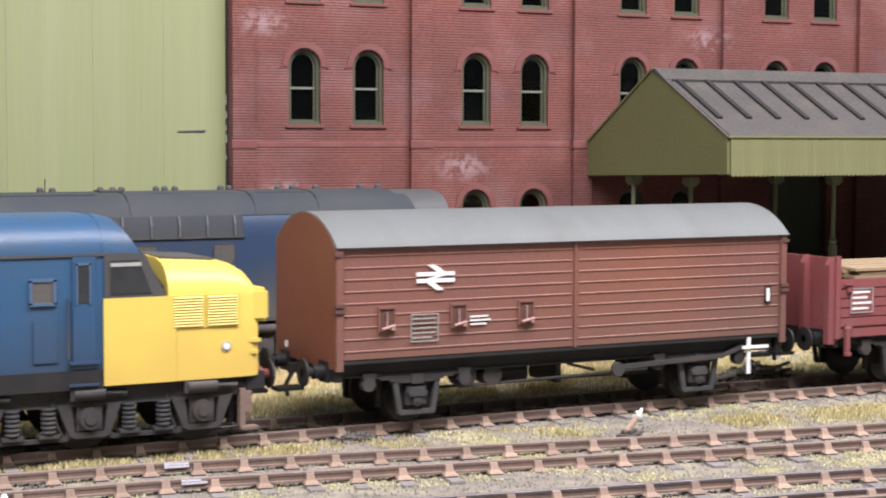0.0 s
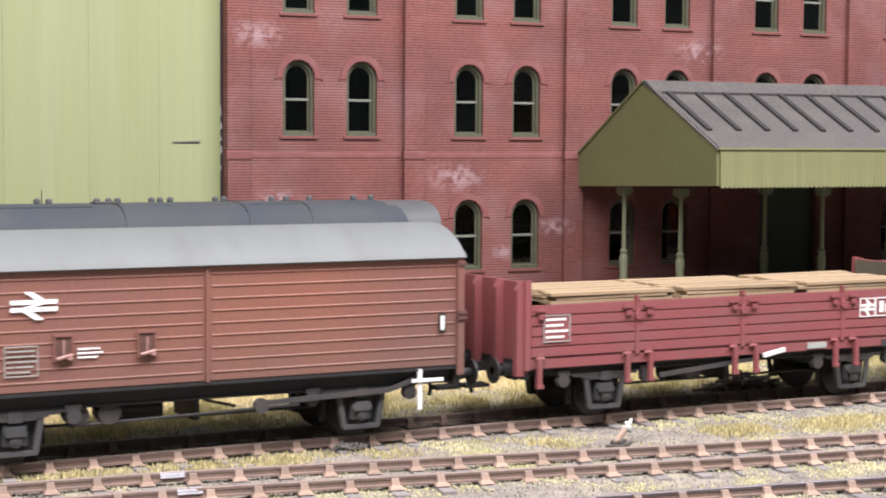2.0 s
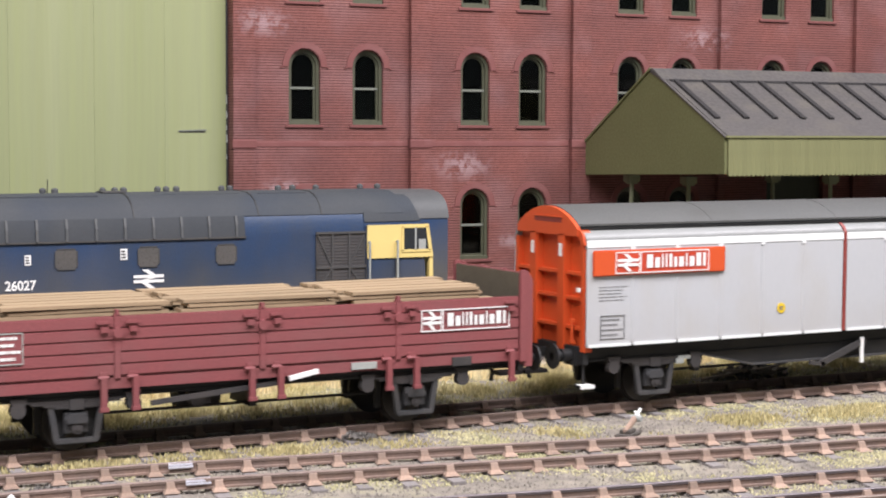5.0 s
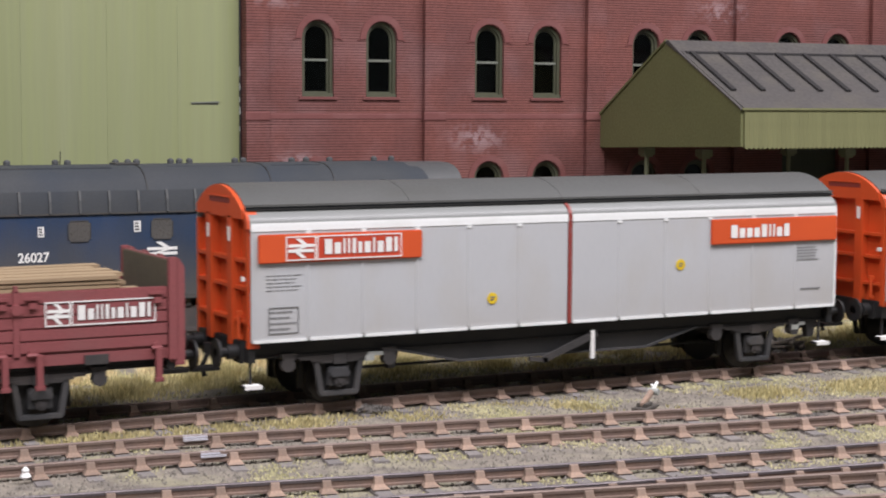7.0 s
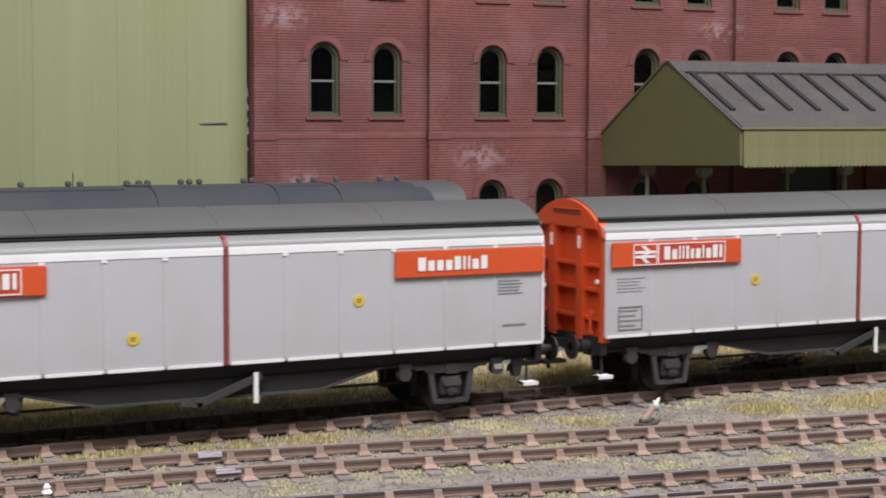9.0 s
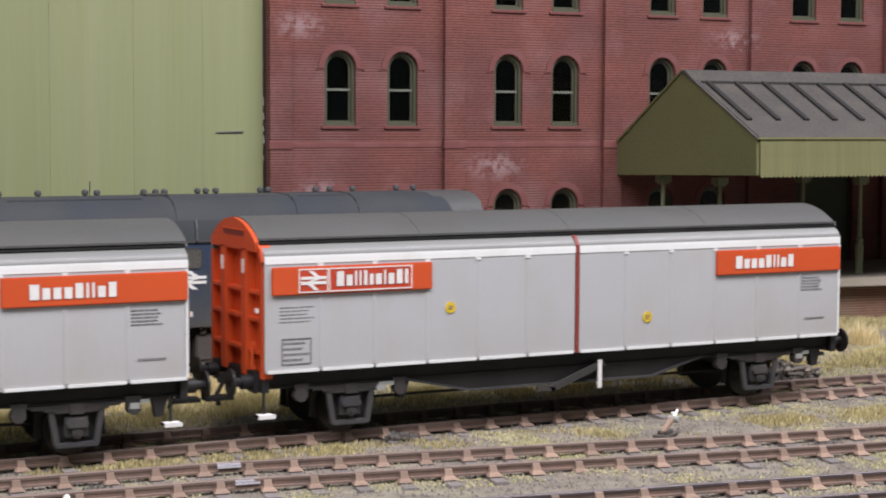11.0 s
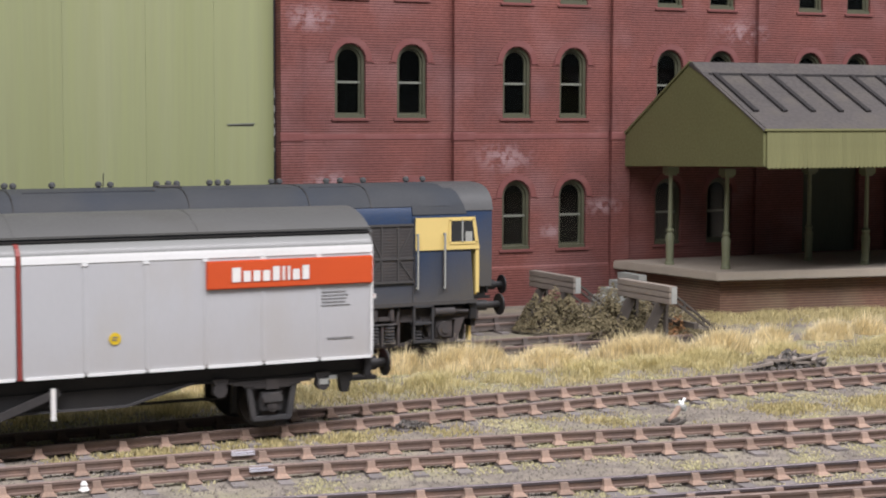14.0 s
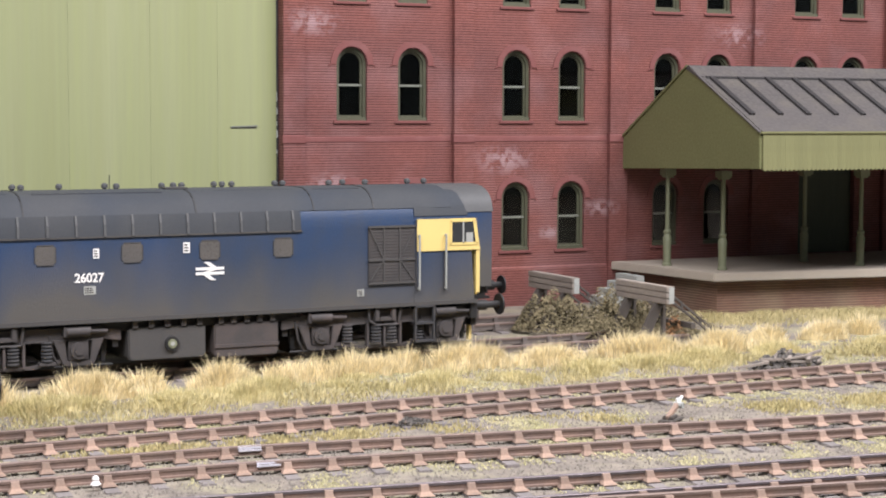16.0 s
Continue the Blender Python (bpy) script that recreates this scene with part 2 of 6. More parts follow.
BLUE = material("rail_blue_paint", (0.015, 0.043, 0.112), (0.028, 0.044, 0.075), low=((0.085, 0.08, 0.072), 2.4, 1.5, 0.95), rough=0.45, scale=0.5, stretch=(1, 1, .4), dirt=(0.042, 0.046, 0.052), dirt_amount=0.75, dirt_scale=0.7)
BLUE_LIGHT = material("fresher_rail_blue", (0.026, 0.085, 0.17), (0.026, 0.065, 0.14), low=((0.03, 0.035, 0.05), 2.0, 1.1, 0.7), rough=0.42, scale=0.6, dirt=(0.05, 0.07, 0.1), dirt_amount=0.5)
WORN_BLUE = material("chalky_worn_blue_edge", (0.07, 0.12, 0.20), (0.055, 0.10, 0.17), rough=0.5)
BLUE_GRIME = material("grimed_blue_roof", (0.042, 0.047, 0.053), (0.064, 0.066, 0.068), spec=0.25, rough=0.72, scale=0.7, dirt=(0.026, 0.036, 0.054), dirt_amount=0.5, dirt_scale=0.5)
GRIME = material("dusty_grime_panel", (0.052, 0.05, 0.049), (0.072, 0.068, 0.063), rough=0.7, scale=1)
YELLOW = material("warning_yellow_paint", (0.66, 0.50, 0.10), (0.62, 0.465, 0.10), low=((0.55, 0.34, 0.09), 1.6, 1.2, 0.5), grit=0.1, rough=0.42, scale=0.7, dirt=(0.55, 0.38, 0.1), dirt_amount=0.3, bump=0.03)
YELLOW_CAB = material("cream_yellow_paint", (0.70, 0.54, 0.20), (0.64, 0.49, 0.18), grit=0.12, rough=0.45, scale=1, bump=0.03)
COACH_ROOF = material("grey_coach_roof", (0.07, 0.073, 0.074), (0.09, 0.09, 0.09), rough=0.6)
CINDER = material("grey_cinder_heap", (0.13, 0.118, 0.105), (0.08, 0.072, 0.065), rough=0.95, scale=3, bump=0, island=0.4)
POST_PAINT = material("grey_green_post_paint", (0.20, 0.215, 0.13), (0.155, 0.165, 0.10), rough=0.6)
VENT_GREY = material("sooty_vent_grey", (0.075, 0.078, 0.08), rough=0.6)
GLASS_DARK = material("smoked_cab_glass", (0.03, 0.033, 0.036), rough=0.12, bump=0, fine=4)
BUFFER_RED = material("dull_red_buffer_beam", (0.25, 0.06, 0.05), rough=0.6)
WINDOW_DUST = material("dusty_grey_glass", (0.105, 0.098, 0.09), (0.08, 0.076, 0.072), rough=0.3, scale=1.5, bump=0)
LAMP_LENS = material("white_lamp_lens", (0.8, 0.8, 0.8), rough=0.2, bump=0)
STRAW = material("straw_static_grass", (0.90, 0.80, 0.54), (0.72, 0.61, 0.34), rough=0.9, scale=2.0, fine=3, mix=0.9, bump=0, island=0.28, spec=0.1, grit=0.15)
OLIVE_TUFT = material("olive_tuft_grass", (0.76, 0.68, 0.40), (0.58, 0.51, 0.25), rough=0.9, scale=2.0, fine=3, mix=0.9, bump=0, island=0.25, spec=0.1, grit=0.15)
OLIVE_GRASS = material("olive_short_grass", (0.62, 0.54, 0.30), (0.48, 0.42, 0.21), rough=0.9, scale=0.6, fine=3, mix=0.9, bump=0, island=0.3, spec=0.1)
LITTER = material("pale_yellow_scatter", (0.50, 0.45, 0.28), (0.36, 0.34, 0.19), rough=0.95, scale=0.8, fine=5, mix=1, bump=0, island=0.3, spec=0.1)
STONES = material("grey_ballast_stones", (0.26, 0.235, 0.20), (0.21, 0.19, 0.165), rough=0.95, scale=2, bump=0, island=0.35, spec=0.2)
SCRUB = material("dry_brown_scrub", (0.25, 0.21, 0.125), (0.13, 0.11, 0.065), rough=0.95, scale=2, fine=8, mix=0.9, bump=0, island=0.45, spec=0.1)
RUST_LEAF = material("withered_orange_leaf", (0.42, 0.22, 0.10), (0.30, 0.17, 0.08), rough=0.9, bump=0, island=0.3)
OLD_WOOD = material("bleached_grey_wood", (0.30, 0.26, 0.22), (0.20, 0.165, 0.14), rough=0.85, scale=2, stretch=(3, .3, 1), spread=0.1)
TAR_WOOD = material("dark_rotten_timber", (0.07, 0.06, 0.052), (0.11, 0.095, 0.08), rough=0.9, scale=3)


def thin_blade(m, share):
    """Lets part of the light through the blades."""
    N, L = m.node_tree.nodes, m.node_tree.links
    b, out, t, x = N["Principled BSDF"], N["Material Output"], N.new("ShaderNodeBsdfTranslucent"), N.new("ShaderNodeMixShader")
    L.new(b.inputs["Base Color"].links[0].from_socket, t.inputs["Color"])
    x.inputs[0].default_value = share
    L.new(b.outputs[0], x.inputs[1])
    L.new(t.outputs[0], x.inputs[2])
    L.new(x.outputs[0], out.inputs["Surface"])


for blade in (STRAW, OLIVE_TUFT, OLIVE_GRASS):
    thin_blade(blade, 0.35)


def glass_material():
    m = bpy.data.materials.new("window_glass")
    m.use_nodes = True
    b = m.node_tree.nodes["Principled BSDF"]
    b.inputs["Base Color"].default_value = (0.5, 0.54, 0.52, 1)
    b.inputs["Transmission Weight"].default_value, b.inputs["Roughness"].default_value, b.inputs["IOR"].default_value = 1.0, 0.0, 1.27
    return m


GLASS = glass_material()


# ---- mesh building ----
class Shape:
    """Collects vertices and faces in full-size metres."""

    def __init__(self):
        self.v, self.f = [], []

    def add(self, verts, faces):
        n = len(self.v)
        self.v += verts
        self.f += [tuple(i + n for i in f) for f in faces]
        return self

    def box(self, x0, x1, y0, y1, z0, z1):
        return self.add([(x0, y0, z0), (x1, y0, z0), (x1, y1, z0), (x0, y1, z0), (x0, y0, z1), (x1, y0, z1), (x1, y1, z1), (x0, y1, z1)],
                        [(0, 3, 2, 1), (4, 5, 6, 7), (0, 1, 5, 4), (1, 2, 6, 5), (2, 3, 7, 6), (3, 0, 4, 7)])

    def prism(self, pts, a, b, axis="x"):
        """A closed outline pushed from a to b: along x it is (y, z), along y (x, z), along z (x, y)."""
        put = {"x": lambda p, q: (q, p[0], p[1]), "y": lambda p, q: (p[0], q, p[1]), "z": lambda p, q: (p[0], p[1], q)}[axis]
        n = len(pts)
        return self.add([put(p, a) for p in pts] + [put(p, b) for p in pts],
                        [tuple(range(n - 1, -1, -1)), tuple(range(n, 2 * n))] + [(i, (i + 1) % n, n + (i + 1) % n, n + i) for i in range(n)])

    def tube(self, p, q, r, n=10, r2=None):
        p, q = Vector(p), Vector(q)
        d = (q - p).normalized()
        u = d.orthogonal().normalized()
        w = d.cross(u)
        r2 = r if r2 is None else r2
        ring = [(math.cos(2 * math.pi * i / n), math.sin(2 * math.pi * i / n)) for i in range(n)]
        return self.add([tuple(p + r * (u * c + w * s)) for c, s in ring] + [tuple(q + r2 * (u * c + w * s)) for c, s in ring],
                        [tuple(range(n - 1, -1, -1)), tuple(range(n, 2 * n))] + [(i, (i + 1) % n, n + (i + 1) % n, n + i) for i in range(n)])

    def beam(self, p, q, w, h):
        """A straight bar of w by h from p to q."""
        p, q = Vector(p), Vector(q)
        d = (q - p).normalized()
        side = d.cross(Vector((0, 0, 1)))
        side = side.normalized() if side.length > 1e-4 else Vector((1, 0, 0))
        up = side.cross(d)
        c = [(-1, -1), (1, -1), (1, 1), (-1, 1)]
        return self.add([tuple(o + side * a * w / 2 + up * b * h / 2) for o in (p, q) for a, b in c],
                        [(3, 2, 1, 0), (4, 5, 6, 7), (0, 1, 5, 4), (1, 2, 6, 5), (2, 3, 7, 6), (3, 0, 4, 7)])

    def lathe(self, profile, x=0, y=0, n=14):
        """(radius, z) outline turned about an upright axis."""
        v, f, m = [], [], len(profile)
        for r, z in profile:
            v += [(x + r * math.cos(2 * math.pi * i / n), y + r * math.sin(2 * math.pi * i / n), z) for i in range(n)]
        for k in range(m - 1):
            f += [(k * n + i, k * n + (i + 1) % n, (k + 1) * n + (i + 1) % n, (k + 1) * n + i) for i in range(n)]
        f += [tuple(range(n - 1, -1, -1)), tuple(range((m - 1) * n, m * n))]
        return self.add(v, f)

    def mesh(self, name, mat, bevel=0.0, smooth=False):
        me = bpy.data.meshes.new(name)
        me.from_pydata([(a * K, b * K, c * K) for a, b, c in self.v], [], self.f)
        if bevel:
            bm = bmesh.new()
            bm.from_mesh(me)
            sharp = [e for e in bm.edges if e.is_manifold and e.calc_face_angle(0) > 0.6]
            bmesh.ops.bevel(bm, geom=sharp, offset=bevel * K, segments=2, affect="EDGES", clamp_overlap=True)
            bm.to_mesh(me)
            bm.free()
        me.materials.append(mat)
        if smooth:
            me.shade_smooth()
            me.set_sharp_from_angle(angle=radians(35))
        return me


def part(name, shape, mat, parent=None, label="", bevel=0.0, smooth=False, at=None):
    ob = new(name, shape if isinstance(shape, bpy.types.Mesh) else shape.mesh(name, mat, bevel, smooth))
    if parent is not None:
        ob.parent = parent
    if at is not None:
        ob.matrix_basis = pose(at[0] * K, at[1] * K, at[2] * K, *at[3:])
    return tagged(ob, label) if label else ob


def thing(name, label, category, x=0, y=0, z=0, rz=0, rx=0, group="", kind=""):
    ob = new(name)
    ob.empty_display_size = 0.01
    ob.matrix_basis = pose(x * K, y * K, z * K, rx, 0, rz)
    return tagged(ob, label, category, group, kind)


def arc(cx, cy, r, a0, a1, n):
    return [(cx + r * math.cos(radians(a0 + (a1 - a0) * i / n)), cy + r * math.sin(radians(a0 + (a1 - a0) * i / n))) for i in range(n + 1)]


# ---- ground ----
def on_rails(x, rows):
    return float(np.interp(x, [r[0] for r in rows], [r[1] for r in rows]))


LINE_A = [(-90, 0), (10, 0), (16, -0.25), (30, -1.6), (62, -6)]
LINE_B = [(-60, -4.6), (-30, -2.7), (-14, -2.55), (-5.4, -2.83), (-2, -3.1), (1.8, -3.75), (5, -4.35), (8, -4.95), (11, -5.4), (30, -8.6)]
LINE_C = [(-40, -0.2 - 3.2), (-12, -5.1), (-2.1, -6.8), (2.5, -7.7), (7.5, -8.5), (30, -12.3)]
LINE_D = [(-30, -5.0), (-8, -7.5), (0, -8.85), (6, -10.1), (30, -15)]


def ground_height(x, y):
    h = -0.232 + 0.04 * noise.noise((x * 0.5, y * 0.5, 3)) + 0.025 * noise.noise((x * 2.1, y * 2.1, 7))
    if 1.4 < y < 5.6:  # low bank between the running line and the sidings
        h += 0.13 * math.sin((y - 1.4) / 4.2 * math.pi) * (0.7 + 0.6 * noise.noise((x * 0.3, y * 0.4, 1)))
    return h


def build_ground():
    s = Shape()
    xs = [-105, -80, -60, -40] + [-28 + 0.4 * i for i in range(151)] + [45, 60, 80]
    ys = [-48, -30, -22] + [-15 + 0.4 * i for i in range(66)] + [13, 15, 20, 34, 48]
    for y in ys:
        s.v += [(x, y, ground_height(x, y) if -28 <= x <= 32 and -15 <= y <= 12 else -0.215) for x in xs]
    n = len(xs)
    s.f = [(j * n + i, j * n + i + 1, (j + 1) * n + i + 1, (j + 1) * n + i) for j in range(len(ys) - 1) for i in range(n - 1)]
    ob = part("ground", s, ASH, smooth=True)
    tagged(ob, "grey ash ground with yellow scatter and weeds", "ground", kind="structure")


build_ground()

# ---- brick warehouse: along the wall is x, into it y ----
WALL_TURN = -1.85


def on_wall(u, v, z=0.0):
    a = radians(WALL_TURN)
    return (u * math.cos(a) - v * math.sin(a), 16.04 + u * math.sin(a) + v * math.cos(a), z)


warehouse = thing("brick_warehouse", "three-storey red brick warehouse with arched sash windows", "building", *on_wall(0, 0), rz=WALL_TURN)
BAYS = [6.68 + 5.42 * i for i in range(8)]
W_LEFT, W_RIGHT, W_TOP = 6.68, 50.0, 13.2
SILLS = [(1.50, 2.08), (5.47, 2.12), (8.92, 2.12)]
WIN_W = 0.96


def window_places():
    for b in BAYS[:-1]:
        for du in (1.70, 3.65):
            for z, h in SILLS:
                yield b + du, z, h


def arched(u, z, w, h, n=10):
    r = w / 2
    return [(u, z), (u + w, z)] + arc(u + r, z + h - r, r, 0, 180, n)


def wall_with_holes(outer, holes, y, depth):
    bm = bmesh.new()
    for loop in [outer] + holes:
        vs = [bm.verts.new((p[0] * K, y * K, p[1] * K)) for p in loop]
        for a, b in zip(vs, vs[1:] + vs[:1]):
            bm.edges.new((a, b))
    bmesh.ops.triangle_fill(bm, edges=bm.edges[:], use_beauty=True, use_dissolve=False, normal=(0, -1, 0))
    got = bmesh.ops.extrude_face_region(bm, geom=bm.faces[:])
    bmesh.ops.translate(bm, vec=(0, depth * K, 0), verts=[v for v in got["geom"] if isinstance(v, bmesh.types.BMVert)])
    bmesh.ops.recalc_face_normals(bm, faces=bm.faces[:])
    me = bpy.data.meshes.new("wall")
    bm.to_mesh(me)
    bm.free()
    me.materials.append(BRICK)
    return me


DOORS = [(24.95, 1.06, 2.3, 2.85), (32.6, 1.06, 1.9, 2.75)]
holes = [arched(u, z, WIN_W, h) for u, z, h in window_places() if not any(d[0] - 1.2 < u < d[0] + d[2] + .2 and z < 2 for d in DOORS)]
holes += [[(u, z), (u + w, z), (u + w, z + h), (u, z + h)] for u, z, w, h in DOORS]
part("wall", wall_with_holes([(W_LEFT, -0.3), (W_RIGHT, -0.3), (W_RIGHT, W_TOP), (W_LEFT, W_TOP)], holes, 0.10, 0.42), BRICK, warehouse)
part("side_wall", Shape().box(W_LEFT, W_LEFT + 0.4, 0.53, 9.5, -0.3, W_TOP), BRICK, warehouse)
part("side_wall", Shape().box(W_RIGHT - 0.4, W_RIGHT, 0.53, 9.5, -0.3, W_TOP), BRICK, warehouse)
part("rear_wall", Shape().box(W_LEFT, W_RIGHT, 9.5, 9.9, -0.3, W_TOP), BRICK, warehouse)
part("roof", Shape().box(W_LEFT, W_RIGHT, 0.0, 9.9, W_TOP, W_TOP + 0.2), ROOF_FELT, warehouse)
# added backing sheet and floors, coloured as the shade indoors
part("dark_interior", Shape().box(W_LEFT + 0.45, W_RIGHT - 0.45, 2.4, 2.6, -0.2, W_TOP - 0.05), ROOM_SHADE, warehouse)
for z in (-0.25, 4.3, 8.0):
    part("floor_slab", Shape().box(W_LEFT + 0.45, W_RIGHT - 0.45, 0.53, 2.38, z, z + 0.2), ROOM_SHADE, warehouse)
for i, b in enumerate(BAYS):
    s = Shape().box(b, b + 0.66, -0.07, 0.1, -0.28, 4.80).box(b, b + 0.66, -0.07, 0.1, 5.06, W_TOP - .02)
    part("pilaster", s, BRICK, warehouse, bevel=0.012)
    part("pilaster_cap", Shape().prism([(-0.07, 4.80), (-0.088, 4.83), (-0.088, 5.02), (-0.07, 5.06), (0.1, 5.06), (0.1, 4.80)], b - 0.02, b + 0.68), BRICK_TRIM, warehouse)
    if i < 7:
        part("string_course", Shape().prism([(0.10, 4.84), (0.08, 4.85), (0.08, 4.97), (0.10, 5.0)], b + 0.69, b + 5.39), BRICK_TRIM, warehouse)
        part("plinth", Shape().prism([(0.10, -.25), (0.03, -.25), (0.03, 0.92), (0.10, 1.02)], b + 0.66, b + 5.42), BRICK, warehouse)


def window_meshes(h):
    w, r = WIN_W, WIN_W / 2
    ring = lambda inset: arched(inset, inset, w - 2 * inset, h - 2 * inset, 10)
    frame_s = Shape()
    a, b = ring(0.0), ring(0.09)
    n = len(a)
    frame_s.add([(p[0], 0.20, p[1]) for p in a] + [(p[0], 0.20, p[1]) for p in b] + [(p[0], 0.50, p[1]) for p in a] + [(p[0], 0.36, p[1]) for p in b],
                [(i, (i + 1) % n, n + (i + 1) % n, n + i) for i in range(n)] + [(n + i, n + (i + 1) % n, 3 * n + (i + 1) % n, 3 * n + i) for i in range(n)])
    sash = Shape()
    c, d = ring(0.09), ring(0.15)
    sash.add([(p[0], 0.28, p[1]) for p in c] + [(p[0], 0.28, p[1]) for p in d] + [(p[0], 0.34, p[1]) for p in d],
             [(i, (i + 1) % n, n + (i + 1) % n, n + i) for i in range(n)] + [(n + i, n + (i + 1) % n, 2 * n + (i + 1) % n, 2 * n + i) for i in range(n)])
    rail = Shape().box(0.1, w - 0.1, 0.26, 0.32, h * 0.47, h * 0.47 + 0.065)
    foot = Shape().box(0.02, w - 0.02, 0.12, 0.30, 0.0, 0.10)
    pane = Shape().prism(ring(0.13), 0.315, 0.325, "y")
    sill = Shape().prism([(0.045, -0.09), (0.04, -0.02), (0.12, 0.0), (0.24, 0.0), (0.24, -0.09)], -0.1, w + 0.1)
    hood = Shape()
    o = [(-0.22, h - r - 0.02)] + arc(r, h - r + 0.02, r + 0.19, 180, 0, 14) + [(w + 0.22, h - r - 0.02)]
    q = [(-0.02, h - r - 0.02)] + arc(r, h - r + 0.02, r + 0.01, 180, 0, 14) + [(w + 0.02, h - r - 0.02)]
    m = len(o)
    hood.add([(p[0], 0.07, p[1]) for p in o] + [(p[0], 0.07, p[1]) for p in q] + [(p[0], 0.1, p[1]) for p in o] + [(p[0], 0.1, p[1]) for p in q],
             [(i, i + 1, m + i + 1, m + i) for i in range(m - 1)] + [(i + 1, i, 2 * m + i, 2 * m + i + 1) for i in range(m - 1)]
             + [(m + i, m + i + 1, 3 * m + i + 1, 3 * m + i) for i in range(m - 1)])
    hood.box(-0.26, -0.2, 0.065, 0.1, h - r - 0.06, h - r - 0.02).box(w + 0.2, w + 0.26, 0.06, 0.1, h - r - 0.06, h - r - 0.02)
    return [("window_frame", frame_s.mesh("window_frame", SASH)), ("sash", sash.mesh("sash", SASH)), ("meeting_rail", rail.mesh("meeting_rail", SASH_PALE)),
            ("bottom_rail", foot.mesh("bottom_rail", SASH)), ("pane", pane.mesh("pane", GLASS)), ("window_sill", sill.mesh("window_sill", BRICK_TRIM, 0.01)),
            ("window_arch", hood.mesh("window_arch", BRICK_TRIM))]


WINDOW_SETS = {h: window_meshes(h) for h in {s[1] for s in SILLS}}
for u, z, h in window_places():
    if any(d[0] - 1.2 < u < d[0] + d[2] + .2 and z < 2 for d in DOORS):
        continue
    win = new("window")
    win.parent = warehouse
    win.empty_display_size = 0.005
    win.location = (u * K, 0, z * K)
    for name, me in WINDOW_SETS[h]:
        ob = part(name, me, None, win)
        if name == "pane":
            ob.visible_shadow = False
for u, z, w, h in DOORS:
    part("loading_door", Shape().box(u, u + w, 0.3, 0.38, z, z + h), DOOR_GREEN, warehouse, "closed dark green loading door")

# ---- green clad shed beside it ----
shed = thing("green_clad_shed", "tall pale green shed wall of streaked vertical sheets", "building", *on_wall(0, 0), rz=WALL_TURN)
part("wall", Shape().box(-45, 6.6, 0.36, 0.6, -0.3, 14), GREEN_SHEET, shed)
edges = [-45, -36, -27, -20, -14, -10.3, -7.4, -4.2, -1.55, 0.62, 2.9, 4.85, 6.6]
for a, b in zip(edges, edges[1:]):
    part("cladding_sheet", Shape().box(a, b - 0.004, 0.30, 0.355, -0.25, 14.02), GREEN_SHEET, shed)
# no post: a black strip draws the shade between shed and warehouse
part("corner_post", Shape().box(6.6, 6.655, 0.30, 0.6, -0.3, 14), BAR_GAP_DARK, shed, "black strip painted as shade in the corner gap")
for z, h, w in ((6.0, .3, .03), (5.62, .22, .045), (5.3, .16, .03), (4.95, .26, .05), (4.5, .14, .03)):
    part("paint_chip", Shape().prism([(6.60, z), (6.60 + w, z + h * .2), (6.60 + w * .7, z + h * .8), (6.60, z + h)], 0.28, 0.30, "y"), CONCRETE, shed)
part("slit_ledge", Shape().beam((5.22, 0.285, 5.28), (6.02, 0.285, 5.31), 0.03, 0.035), SASH_PALE, shed)
# not cut through: a flat black bar paints the slit's dark hollow
part("slit", Shape().box(5.25, 6.0, 0.292, 0.3, 5.235, 5.265), BAR_GAP_DARK, shed)

# ---- loading platform and its canopy ----
platform = thing("loading_platform", "raised loading platform with stone edge and brick face", "platform", *on_wall(0, 0), rz=WALL_TURN - 0.0)
P_L, P_F = 18.3, -4.72
part("deck", Shape().prism([(17.62, -0.04), (P_L, P_F), (48, P_F - 4.0), (48, -0.04)], 0.80, 1.06, "z"), STONE_EDGE, platform, bevel=0.03)
part("brick_face", Shape().prism([(18.15, -0.1), (P_L + 0.36, P_F + 0.36), (48, P_F - 3.64), (48, -0.1)], -0.28, 0.795, "z"), PLINTH_BRICK, platform)
for x in (24.6, 31, 37):
    y = P_F + 0.36 - 4.0 * (x - P_L) / (48 - P_L)
    part("pier", Shape().box(x, x + 0.45, y - 0.06, y + 0.2, -0.28, 0.75), PLINTH_BRICK, platform, bevel=0.01)
steps = thing("platform_steps", "short flight of grey concrete steps beside the platform", "steps", *on_wall(0, 0), rz=WALL_TURN)
for i in range(4):
    part("step", Shape().box(16.0 + 0.3 * i, 16.29 + 0.3 * i, -2.7, -1.5, -0.25, 0.22 + 0.21 * i), CONCRETE, steps, bevel=0.015)

canopy = thing("platform_canopy", "olive green gabled goods canopy with grey glazed roof", "canopy", *on_wall(18.0, 0, 4.98), rz=WALL_TURN, rx=0)
canopy.matrix_basis = pose(*(c * K for c in on_wall(18.0, -0.02, 4.98)), -1.7, 0, WALL_TURN)
C_LEN, C_F, C_A, C_H = 30.0, -7.2, -3.65, 1.98
part("gable", Shape().prism([(0.0, -1.0), (C_F, -1.0), (C_F, 0.0), (C_A, C_H), (0.0, 0.0)], 0.0, 0.10), OLIVE, canopy, bevel=0.01)
part("roof_slope", Shape().prism([(C_F - 0.03, 0.03), (C_A, C_H + 0.04), (C_A, C_H - 0.08), (C_F - 0.03, -0.09)], 0.1, C_LEN), ROOF_FELT, canopy)
part("roof_slope", Shape().prism([(C_A, C_H + 0.04), (0, 0.03), (0, -0.09), (C_A, C_H - 0.08)], 0.1, C_LEN), ROOF_FELT, canopy)
